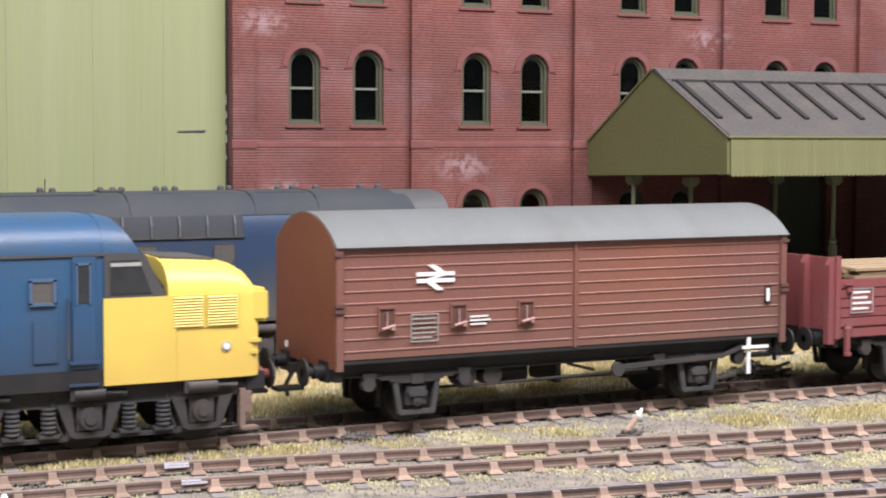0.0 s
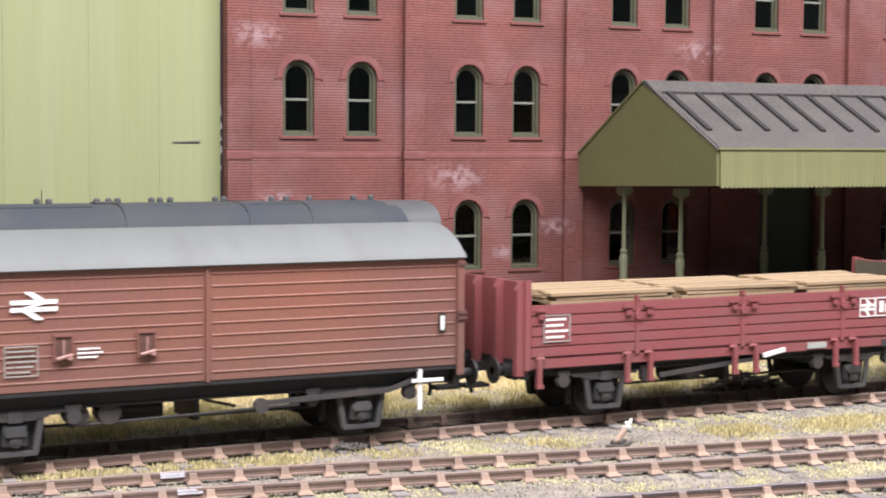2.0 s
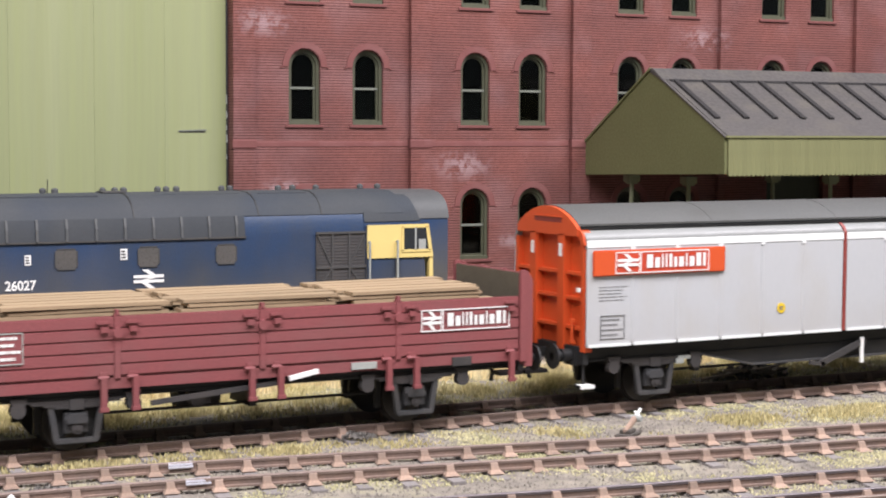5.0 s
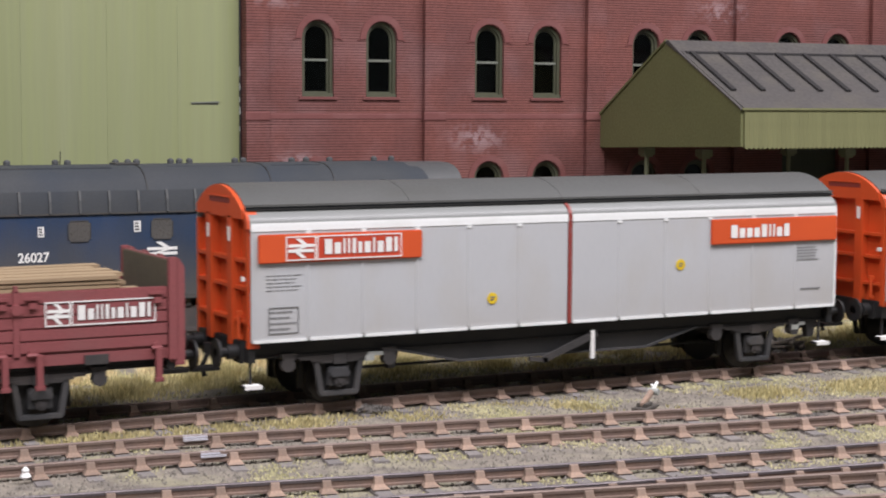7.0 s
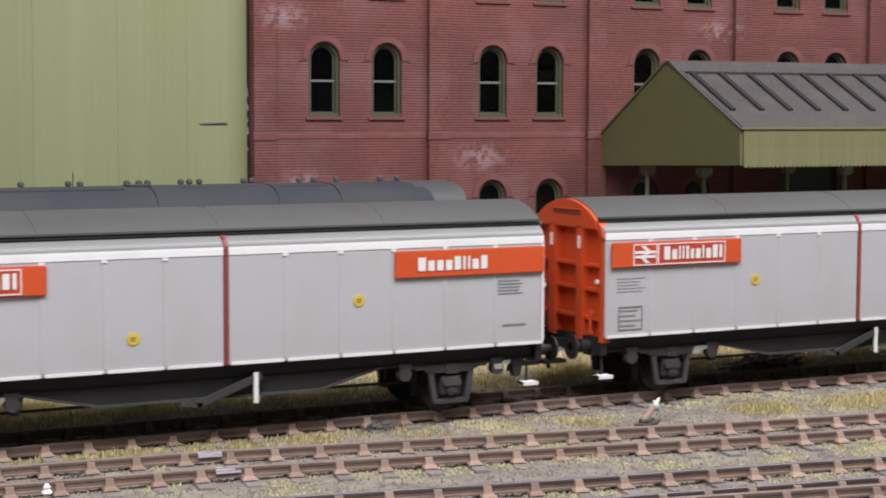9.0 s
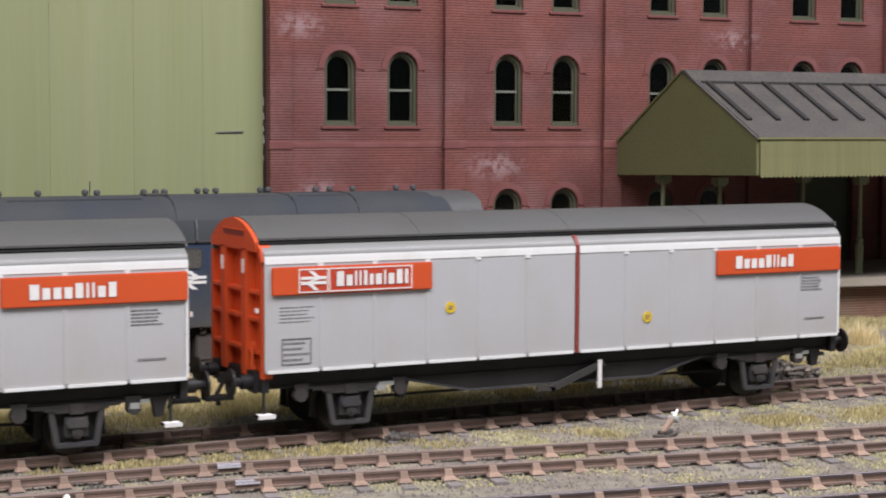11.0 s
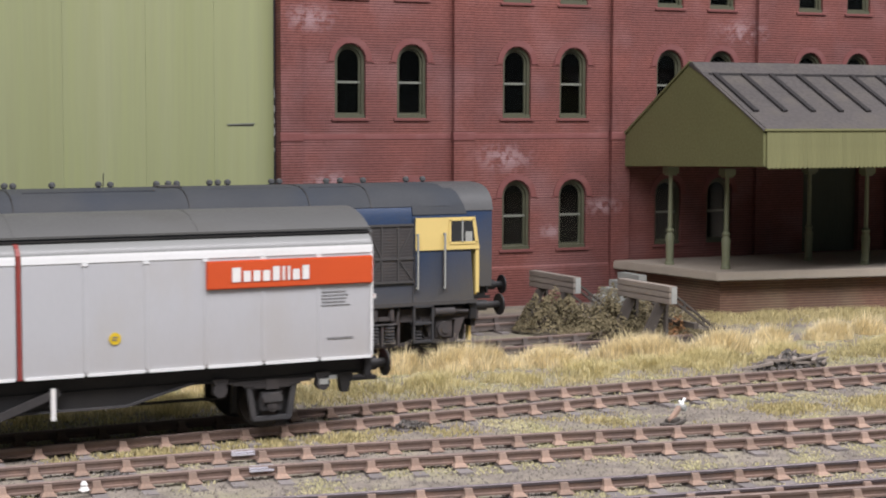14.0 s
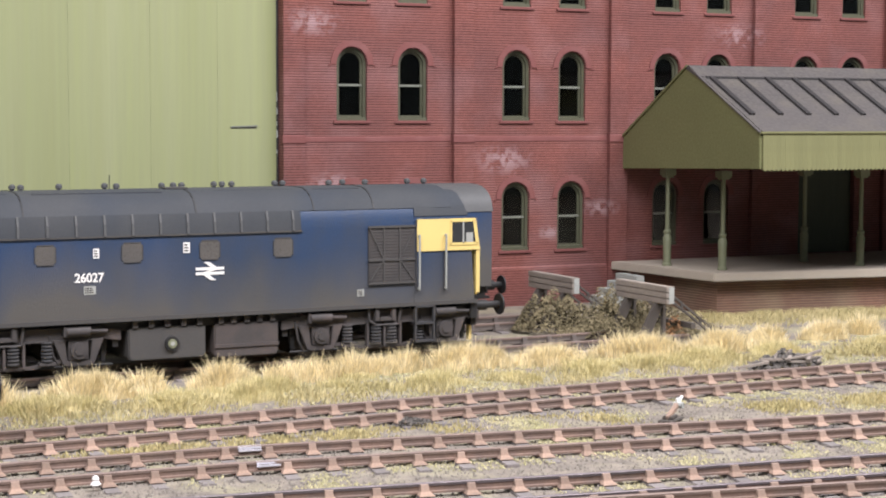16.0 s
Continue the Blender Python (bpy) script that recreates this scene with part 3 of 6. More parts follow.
part("ridge_board", Shape().prism([(C_A - .62, C_H - 0.28), (C_A - .1, C_H + 0.055), (C_A + .1, C_H + .055), (C_A + .1, C_H - .02), (C_A - .62, C_H - 0.35)], -0.02, C_LEN), ROOF_FELT, canopy)
part("verge_board", Shape().prism([(C_F - 0.05, 0.02), (C_A, C_H + 0.06), (C_A, C_H + 0.015), (C_F - 0.05, -0.02)], -0.03, 0.06), ROOF_FELT, canopy)
part("verge_board", Shape().prism([(0, 0.03), (C_A, C_H + 0.075), (C_A, C_H + 0.005), (0, -0.05)], -0.05, 0.06), OLIVE, canopy)
slope = Vector((0, C_A - C_F, C_H)).normalized()
a, b = Vector((0, C_A, C_H + .06)) - slope * 0.78, Vector((0, C_F, 0.06)) + slope * 0.95
part("top_bar", Shape().beam(Vector((0.2, 0, 0)) + a, Vector((C_LEN, 0, 0)) + a, 0.09, 0.06), BAR_GAP_DARK, canopy)
for i in range(29):
    x = 0.37 + 0.98 * i
    part("glazing_bar", Shape().beam(Vector((x, 0, 0)) + a, Vector((x, 0, 0)) + b, 0.16, 0.10), BAR_GAP_DARK, canopy)
board = Shape().box(0, 0.148, C_F - 0.05, C_F, -1.02, 0.0).prism([(0.0, -1.02), (0.074, -1.07), (0.148, -1.02)], C_F - 0.05, C_F, "y").mesh("valance_board", OLIVE_LIT)
for i in range(200):
    part("valance_board", board, None, canopy, at=(0.1 + 0.15 * i, 0, 0))
part("gutter", Shape().box(0.0, C_LEN, C_F - 0.09, C_F - 0.02, -0.03, 0.035), OLIVE_LIT, canopy, bevel=0.01)
# near-black sheet added out of view, keeps light out below the roof
part("soffit", Shape().box(0.1, C_LEN, C_F, -0.05, -0.06, -0.02), BAR_GAP_DARK, canopy)

post_mesh = Shape().lathe([(0.15, 0.0), (0.15, 0.06), (0.12, 0.10), (0.125, 0.6), (0.14, 0.85), (0.09, 0.97), (0.125, 1.02), (0.125, 1.06), (0.072, 1.12), (0.062, 2.70), (0.10, 2.72), (0.10, 2.74)]).mesh("shaft", POST_PAINT, smooth=True)
cap_mesh = Shape().box(-0.19, 0.19, -0.17, 0.17, 2.76, 2.96).box(-0.14, 0.14, -0.13, 0.13, 2.70, 2.77).mesh("capital", POST_PAINT, 0.01)
first_post = thing("canopy_post", "turned olive green cast-iron post under the canopy", "post", *on_wall(18.47, -1.94, 1.06), rz=WALL_TURN, group="canopy posts")
part("shaft", post_mesh, None, first_post)
part("capital", cap_mesh, None, first_post)
for u, v in ((19.17, -3.87), (24.0, -4.27), (23.26, -2.44), (28.9, -4.6), (28.0, -2.6), (33.8, -4.9)):
    copy_thing(first_post, pose(*(c * K for c in on_wall(u, v, 1.06)), 0, 0, WALL_TURN))


# ---- tracks ----
def make_track(name_label, rows, x0, x1, z=0.0, gauge=1.36, top=None, web=None):
    tr = thing("railway_track", name_label, "track", 0, 0, z, group="tracks")
    step = 0.75
    xs = [x0 + 0.75 * i for i in range(int((x1 - x0) / step) + 1)]
    for side in (1, -1):
        foot, head = Shape(), Shape()
        for sh, prof in ((foot, [(-0.05, -0.17), (0.05, -0.17), (0.048, -0.14), (0.028, -0.125), (0.028, -0.05), (-0.028, -0.05), (-0.028, -0.125), (-0.048, -0.14)]),
                         (head, [(-0.038, -0.055), (0.038, -0.055), (0.04, -0.012), (0.028, 0.0), (-0.028, 0.0), (-0.04, -0.012)])):
            n = len(prof)
            for x in xs:
                dx = 0.4
                dy = on_rails(x + dx, rows) - on_rails(x - dx, rows)
                h = math.atan2(dy, 2 * dx)
                y = on_rails(x, rows)
                for p, q in prof:
                    off = side * gauge / 2 + p
                    sh.v.append((x - math.sin(h) * off, y + math.cos(h) * off, q))
            sh.f = [(k * n + i, (k + 1) * n + i, (k + 1) * n + (i + 1) % n, k * n + (i + 1) % n) for k in range(len(xs) - 1) for i in range(n)]
        rail = part("rail", foot, web or RAIL_RUST, tr, "dark grimy steel rail" if web else "rusty brown steel rail")
        part("rail_head", head, top or RAIL_TOP, rail)
    sleeper = Shape().box(-0.125, 0.125, -1.25, 1.25, -0.31, -0.20).mesh("sleeper", SLEEPER, 0.012)
    chair_s = Shape().box(-0.10, 0.10, -0.22, 0.22, -0.20, -0.172)
    faces = [(0, 3, 2, 1), (8, 9, 10, 11)] + [(k + i, k + (i + 1) % 4, k + 4 + (i + 1) % 4, k + 4 + i) for k in (0, 4) for i in range(4)]
    for q in (-1, 1):  # jaws: a flared foot, then a narrow upright bracket against the rail
        v = [(-0.115, q * 0.05, -0.172), (0.115, q * 0.05, -0.172), (0.13, q * 0.25, -0.178), (-0.13, q * 0.25, -0.178),
             (-0.075, q * 0.045, -0.12), (0.075, q * 0.045, -0.12), (0.07, q * 0.13, -0.125), (-0.07, q * 0.13, -0.125),
             (-0.065, q * 0.04, -0.022), (0.065, q * 0.04, -0.022), (0.06, q * 0.085, -0.03), (-0.06, q * 0.085, -0.03)]
        chair_s.add(v, faces if q > 0 else [f[::-1] for f in faces])
    chair_me = chair_s.mesh("chair", web or CHAIR)
    rnd = random.Random(int(abs(x0) * 7 + abs(z) * 3))
    for i, x in enumerate(xs[:-1]):
        x = x + 0.3
        y = on_rails(x, rows)
        h = math.degrees(math.atan2(on_rails(x + .4, rows) - on_rails(x - .4, rows), 0.8))
        sl = part("sleeper", sleeper, None, tr, at=(x, y, rnd.uniform(-0.012, 0.01), 0, 0, h + rnd.uniform(-1.2, 1.2)))
        for side in (1, -1):
            part("chair", chair_me, None, sl, at=(0, side * gauge / 2, 0))
    return tr


make_track("running line with rusty rails on weathered sleepers", LINE_A, -88, 60)
make_track("siding with rusty rails and brown chairs in ash", LINE_B, -24, 26)
make_track("yard track with worn rails and brown chairs", LINE_C, -14, 22, top=RAIL_BRIGHT)
make_track("diverging yard track with rusty rails", LINE_D, -2, 22)
make_track("storage siding with dark rails beneath the locomotive", [(-40, 7.2), (30, 7.2)], -30, 14.5, top=RAIL_TOP, web=RAIL_DARK)
make_track("rear storage siding with dark rails", [(-40, 11.37), (30, 11.37)], -30, 14.0, top=RAIL_TOP, web=RAIL_DARK)


# ---- rolling stock: shared pieces ----
def spoked_wheelset(parent, x, r, half=0.63):
    ws = new("wheelset")
    ws.parent = parent
    ws.empty_display_size = 0.004
    ws.location = (x * K, 0, r * K)
    for side in (-1, 1):
        w = Shape().tube((0, side * half, 0), (0, side * (half + 0.12), 0), r, 20).tube((0, side * (half - 0.035), 0), (0, side * half, 0), r + 0.03, 20)
        wheel = part("wheel", w, WHEEL_STEEL, ws, smooth=True)
        hub = Shape().tube((0, side * (half + 0.12), 0), (0, side * (half + 0.16), 0), 0.15, 10)
        for k in range(4):
            a = k * math.pi / 2 + 0.4
            hub.tube((0.6 * r * math.cos(a), side * (half + 0.1), 0.6 * r * math.sin(a)), (0.6 * r * math.cos(a), side * (half + 0.13), 0.6 * r * math.sin(a)), 0.06, 8)
        part("hub", hub, FRAME_GREY, ws)
    part("axle", Shape().tube((0, -half, 0), (0, half, 0), 0.08, 8), WHEEL_STEEL, ws)
    return (ws, x, r)


def buffers(parent, x, way, z=1.05, reach=0.46, head=0.25, red=False):
    for y in (-0.87, 0.87):
        b = part("buffer", Shape().tube((x, y, z), (x + way * reach * 0.55, y, z), 0.13, 12).tube((x + way * reach * .5, y, z), (x + way * reach, y, z), 0.085, 10)
                 .box(min(x, x + way * .06), max(x, x + way * .06), y - .19, y + .19, z - .19, z + .19), BUFFER_RED if red else BLACK, parent, smooth=True)
        part("buffer_head", Shape().tube((x + way * (reach - .04), y, z), (x + way * reach, y, z), head, 18), BLACK, b, smooth=True)
    part("coupling_hook", Shape().box(min(x, x + way * .35), max(x, x + way * .35), -.05, .05, z - .12, z + .06).box(min(x + way * .1, x + way * .62), max(x + way * .1, x + way * .62), -.16, .16, .62, .69), BLACK, parent)
    part("brake_pipe", Shape().tube((x + way * .08, .38, z - .1), (x + way * .25, .38, z - .42), .045, 8).tube((x + way * .25, .38, z - .42), (x + way * .2, .36, .45), .045, 8), BLACK, parent)


def double_arrow(parent, x, z, w, h, y, mat=None, name="rail_symbol"):
    """Two level bars with a slanting stroke above, between and below."""
    t = h * 0.155
    s = Shape()
    z1, z2 = z + h * 0.30, z + h * 0.56
    s.box(x, x + w, y - .012, y, z1, z1 + t).box(x, x + w, y - .012, y, z2, z2 + t)
    k = w * 0.20
    s.prism([(x + w * .26, z1 + t), (x + w * .26 + k, z1 + t), (x + w * .54 + k, z2), (x + w * .54, z2)][::-1], y - .012, y, "y")
    s.prism([(x + w * .26, z1), (x + w * .26 + k, z1), (x + w * .52 + k, z), (x + w * .52, z)], y - .012, y, "y")
    s.prism([(x + w * .54, z2 + t), (x + w * .54 + k, z2 + t), (x + w * .28 + k, z + h), (x + w * .28, z + h)][::-1], y - .012, y, "y")
    return part(name, s, mat or WHITE, parent, "white double-barred rail symbol")


def bars(parent, name, rows, x0, x1, z0, z1, y, mat, gaps=0.35, seed=1, thick=0.01):
    """Unreadable lettering as rows of short bars."""
    rnd = random.Random(seed)
    s = Shape()
    h = (z1 - z0) / rows
    for i in range(rows):
        x, end = x0, x1 - rnd.random() * (x1 - x0) * 0.3
        zz = z1 - (i + 1) * h
        while x < end:
            w = min(end - x, (x1 - x0) * rnd.uniform(0.08, 0.22))
            s.box(x, x + w, y - thick, y, zz + h * gaps / 2, zz + h * (1 - gaps / 2))
            x += w + (x1 - x0) * 0.025
    return part(name, s, mat, parent)


def outline(parent, name, x0, x1, z0, z1, t, y, mat, thick=0.012):
    s = Shape().box(x0, x1, y - thick, y, z0, z0 + t).box(x0, x1, y - thick, y, z1 - t, z1)
    s.box(x0, x0 + t, y - thick, y, z0 + t, z1 - t).box(x1 - t, x1, y - thick, y, z0 + t, z1 - t)
    return part(name, s, mat, parent)


def letter_blocks(parent, x0, x1, z0, z1, y, widths, tall, mat, name="sign_lettering"):
    """A brand name as a row of plain upright blocks."""
    s = Shape()
    unit = (x1 - x0) / (sum(widths) + 0.3 * (len(widths) - 1))
    x = x0
    for i, w in enumerate(widths):
        s.box(x, x + w * unit, y - 0.012, y, z0, z1 if i in tall else z0 + (z1 - z0) * 0.76)
        x += (w + 0.3) * unit
    return part(name, s, mat, parent, bevel=0.012)


LONG_WORD = ((1.2, 1, .4, .4, .6, .65, 1, .4, 1, 1, .6), (0, 2, 3, 4, 7, 9, 10))
SHORT_WORD = ((1.2, 1, 1, 1, 1, .4, .4, 1, 1), (0, 4, 5, 6, 8))


def two_axle_gear(parent, L, axles, r=0.47, long_links=False):
    """Solebars, axleguards with boxes and springs, brake gear. Returns the wheelsets."""
    sets = []
    for y in (-1.06, 1.06):
        part("solebar", Shape().box(0.05, L - 0.05, y - 0.06, y + 0.06, 0.93, 1.20).box(0.05, L - .05, y - .1, y + .1, 0.93, 0.965), BLACK, parent)
    for x in (0.0, L - 0.14):
        part("headstock", Shape().box(x, x + 0.14, -1.25, 1.25, 0.88, 1.22), BLACK, parent, bevel=0.01)
    part("floor_frame", Shape().box(0.14, L - 0.14, -0.98, 0.98, 1.0, 1.19), BLACK, parent)
    for x in axles:
        sets.append(spoked_wheelset(parent, x, r))
        for side in (-1, 1):
            y = side * 1.0
            g = Shape().prism([(x - 0.62, 0.95), (x + 0.62, 0.95), (x + 0.40, 0.72), (x + 0.33, 0.2), (x + 0.16, 0.2), (x + 0.14, 0.5), (x - 0.14, 0.5), (x - 0.16, 0.2), (x - 0.33, 0.2), (x - 0.40, 0.72)], y - 0.03, y + 0.03, "y")
            guard = part("axleguard", g, BLACK, parent)
            yb = side * 1.13
            cage = Shape().beam((x - .44, yb, .86), (x - .33, yb, .22), .07, .11).beam((x + .44, yb, .86), (x + .33, yb, .22), .07, .11)
            cage.box(x - .36, x + .36, yb - .05, yb + .05, .19, .28).box(x - .46, x + .46, yb - .04, yb + .04, .78, .86)
            part("axlebox_cage", cage, CAGE_GREY, guard, bevel=.012)
            part("axlebox", Shape().box(x - .2, x + .2, min(yb - side * .1, yb + side * .02), max(yb - side * .1, yb + side * .02), .36, .72)
                 .prism([(x - .17, .52), (x + .17, .52), (x + .2, .60), (x + .13, .70), (x - .13, .70), (x - .2, .60)], min(yb, yb + side * .1), max(yb, yb + side * .1), "y"), CAGE_GREY, guard, bevel=.015)
            part("axle_cap", Shape().tube((x, yb + side * .02, 0.45), (x, yb + side * .08, 0.45), 0.1, 12).tube((x, yb + side * .08, .45), (x, yb + side * .1, .45), .045, 8), FRAME_GREY, guard)
            sp = Shape()
            for k in range(4):
                hl = 0.95 - 0.2 * k
                zz = 0.925 - 0.036 * k
                sp.box(x - hl, x + hl, yb - 0.05, yb + 0.05, zz - 0.032, zz)
            sp.box(x - .12, x + .12, yb - .07, yb + .07, .76, .94)
            part("leaf_spring", sp, FRAME_GREY, guard)
            for q in (-1, 1):
                part("spring_hanger", Shape().prism([(x + q * 0.82, 1.0), (x + q * 1.12, 1.0), (x + q * 1.02, 0.72), (x + q * .92, .72)][::q], yb - 0.07, yb + 0.07, "y").tube((x + q * .98, yb - .08, .8), (x + q * .98, yb + .08, .8), .13, 10), FRAME_GREY, guard)
            for q in (-1, 1):
                part("brake_shoe", Shape().prism([(x + q * (r + .04), 0.3), (x + q * (r + 0.14), 0.3), (x + q * (r + 0.12), 0.85), (x + q * (r + .02), 0.85)][::q], side * .66, side * .74 + .001, "y"), BLACK, guard)
    mid = L / 2
    part("brake_cylinder", Shape().tube((mid - 1.3, -0.2, 0.72), (mid - 0.5, -0.2, 0.72), 0.22, 14), BLACK, parent)
    part("brake_rod", Shape().tube((axles[0], -0.5, 0.55), (axles[-1], -0.5, 0.55), 0.03, 6).box(mid - .06, mid + .06, -.7, .3, .5, .95), BLACK, parent)
    return sets


WHEELS = []  # (wheelset, place on its vehicle, radius), for the turning


# ---- the long sliding-door vans ----
def sliding_van(spots, rear_step):
    L = 12.87
    van = thing("sliding_door_van", "silver-grey sliding-door goods van with orange ends and signs", "goods wagon", group="goods train")
    WHEELS.extend(two_axle_gear(van, L, (1.75, 10.95)))
    for y in (-1.12, 1.12):
        t = 0.03
        part("trussed_girder", Shape().prism([(2.7, 0.97), (4.16, 0.66), (4.5, .64), (8.28, 0.64), (9.5, 0.97)], y - t, y + t, "y"), BLACK, van)
        part("girder_flange", Shape().beam((2.7, y - .05, .97), (4.16, y - .05, .655), .05, .04)
             .beam((4.16, y - .05, .65), (8.28, y - .05, .65), .05, .04).beam((8.28, y - .05, .65), (9.5, y - .05, .97), .05, .04), CAGE_GREY, van)
    part("hand_lever", Shape().beam((5.9, -1.26, 0.56), (7.1, -1.26, 1.0), 0.05, 0.13).beam((5.6, -1.26, .6), (6.0, -1.26, .55), .05, .08), FRAME_GREY, van, "grey brake hand lever")
    part("lever_guard", Shape().box(6.95, 7.03, -1.30, -1.26, 0.52, 1.06), WHITE, van, "white lever guard")
    for x, w in ((2.3, 1), (11.9, 1)):
        part("door_catch", Shape().box(x, x + 0.3, -1.2, -1.08, 0.86, 0.93).box(x - .05, x + .12, -1.22, -1.1, .78, .88), CONCRETE, van)
        part("vacuum_box", Shape().prism([(x + .35, .97), (x + .65, .97), (x + .55, .6), (x + .42, .6)], -1.15, -1.0, "y"), BLACK, van)
    for x in (0.06, L - 0.3) if rear_step else (0.06,):
        part("footstep", Shape().box(x - .02, x + .02, -1.2, -1.16, .5, .95).box(x - .16, x + .16, -1.34, -1.14, .46, .5), BLACK, van)
        part("step_tread", Shape().box(x - .16, x + .16, -1.36, -1.335, .44, .51).box(x - .14, x + .14, -1.33, -1.15, .502, .508), WHITE, van)
    buffers(van, 0.0, -1)
    buffers(van, L, 1)
    # body: side walls lean in above the waist to meet the roof
    side = [(1.22, -1.30), (3.16, -1.30), (3.34, -1.24), (3.56, -1.08)]
    prof = [(y, z) for z, y in side] + [(-y, z) for z, y in reversed(side)]
    part("body", Shape().prism(prof[::-1], 0.16, L - 0.16), BLACK, van)
    R = 1.75
    top = [(R * math.sin(radians(a)), 3.93 - R + R * math.cos(radians(a))) for a in np.linspace(40, -40, 17)]
    roof = part("roof", Shape().prism([(-1.14, 3.50)] + [] + [(1.14, 3.50)] + top, 0.02, L + 0.05), VGA_ROOF, van, "dark grey curved roof", smooth=True)
    part("roof_gutter", Shape().box(0.0, L, -1.18, -1.10, 3.505, 3.53), BLACK, roof)
    part("roof_rib", Shape().box(0.0, L + .02, -1.155, -1.10, 3.565, 3.60), VGA_ROOF, roof)
    for x in (L * .25, L * .5, L * .75):
        part("roof_seam", Shape().prism([(p[0], p[1] + .008) for p in top] + [(p[0] * .99, p[1] - .02) for p in reversed(top)], x - .012, x + .012), VGA_ROOF, roof)
    part("roof_gutter", Shape().box(0.0, L, 1.10, 1.20, 3.50, 3.55), VGA_ROOF, roof)
    for a, b in ((0.02, 6.38), (6.47, L - 0.02)):
        for sgn in (-1, 1):
            door = part("sliding_door", Shape().box(a, b, min(sgn * 1.30, sgn * 1.34), max(sgn * 1.30, sgn * 1.34), 1.24, 3.17), VGA_GREY, van, bevel=0.012)
            cant = [(sgn * 1.345, 3.16), (sgn * 1.335, 3.30), (sgn * 1.27, 3.40), (sgn * 1.10, 3.52), (sgn * 1.08, 3.50), (sgn * 1.24, 3.36), (sgn * 1.29, 3.16)]
            low_c = [(sgn * 1.350, 3.155), (sgn * 1.344, 3.25), (sgn * 1.338, 3.295), (sgn * 1.28, 3.28), (sgn * 1.29, 3.155)]
            # reflected light split into two colours: grey above, white below
            part("cantrail_panel", Shape().prism(cant if sgn < 0 else cant[::-1], a, b), CANT_GREY, door, "pale grey curved upper panel", smooth=True)
            part("cantrail_band", Shape().prism(low_c if sgn < 0 else low_c[::-1], a + .003, b - .003), VGA_WHITE, door, "white band painted as reflected light below the roof")
            n = 6
            for i in range(1, n):
                x = a + (b - a) * i / n
                part("door_rib", Shape().prism([(x - .05, sgn * 1.339), (x + .05, sgn * 1.339), (x + .02, sgn * 1.35), (x - .02, sgn * 1.35)][::-sgn], 1.30, 3.12, "z"), VGA_GREY, door)
                part("rib_cleat", Shape().box(x - 0.05, x + 0.05, min(sgn * 1.34, sgn * 1.36), max(sgn * 1.34, sgn * 1.36), 3.10, 3.15), VGA_WHITE, door)
            for i in range(n):
                part("door_rail", Shape().box(a + (b - a) * i / n + .035, a + (b - a) * (i + 1) / n - .035, min(sgn * 1.34, sgn * 1.367), max(sgn * 1.34, sgn * 1.367), 1.232, 1.28), VGA_WHITE, door)
            part("end_stile", Shape().box(a if a < 1 else b - .05, a + .05 if a < 1 else b, min(sgn * 1.34, sgn * 1.356), max(sgn * 1.34, sgn * 1.356), 1.28, 3.14), VGA_WHITE if a > 1 else VGA_GREY, door)
    s = Shape().box(6.39, 6.46, -1.352, -1.29, 1.24, 3.17)
    s.prism([(-1.355, 3.17), (-1.345, 3.31), (-1.28, 3.42), (-1.10, 3.54), (-1.06, 3.5), (-1.27, 3.17)], 6.39, 6.46)
    part("centre_pillar", s, PILLAR_RED, van, "dull red centre pillar")
    # ends: recessed panel, posts, curved fairing
    fair = [(R * math.sin(radians(a)), 3.925 - R + R * math.cos(radians(a))) for a in np.linspace(40, -40, 15)]
    for x0, q in ((0.0, 1), (L, -1)):
        low = 1.13 if q > 0 else 1.23
        e = lambda a, b: (min(x0 + q * a, x0 + q * b), max(x0 + q * a, x0 + q * b))
        end = part("end_panel", Shape().prism([(y, z) for y, z in [(-1.22, low), (1.22, low), (1.22, 3.3), (1.05, 3.52)] + [(f[0] * .98, f[1] - .03) for f in fair] + [(-1.05, 3.52), (-1.22, 3.3)]], *e(0.12, 0.17)), VGA_ORANGE, van)
        part("end_hood", Shape().prism([(1.12, 3.36)] + [(f[0] * .995, f[1] - .012) for f in fair] + [(-1.12, 3.36)], *e(-0.06 if q > 0 else 0.0, 0.12)), VGA_ORANGE, end, smooth=True)
        part("hood_slot", Shape().box(*e(-0.065, -0.05), -.55, .45, 3.60, 3.70), PILLAR_RED, end)
        part("hood_slot_lip", Shape().box(*e(-0.085, -0.06), -.58, .48, 3.70, 3.72), VGA_ORANGE, end)
        for y in (-1.22, 1.22):
            part("corner_post", Shape().prism([(y - .06, low), (y + .06, low), (y + .06, 3.25), (y - .06, 3.25)], *e(-0.01, 0.2)), VGA_ORANGE, end, bevel=0.012)
        if q > 0:
            part("corner_cheek", Shape().prism([(-1.33, 3.2), (-1.2, 3.2), (-1.02, 3.54), (-1.12, 3.52), (-1.26, 3.4)], *e(-0.03, 0.18)), VGA_ORANGE, end)
        for y in (-0.52, 0.52):
            part("end_post", Shape().box(*e(-0.06, 0.13), y - 0.12, y + 0.12, low, 3.40), VGA_ORANGE, end, bevel=0.012)
        for z in (1.55, 2.12, 2.60):
            part("end_rail", Shape().box(*e(-0.02, 0.13), -1.2, 1.2, z, z + 0.07), VGA_ORANGE, end, bevel=0.01)
        part("end_latch", Shape().box(*e(-0.09, -0.05), -1.24, -1.14, 2.3, 2.38), WHITE, end)
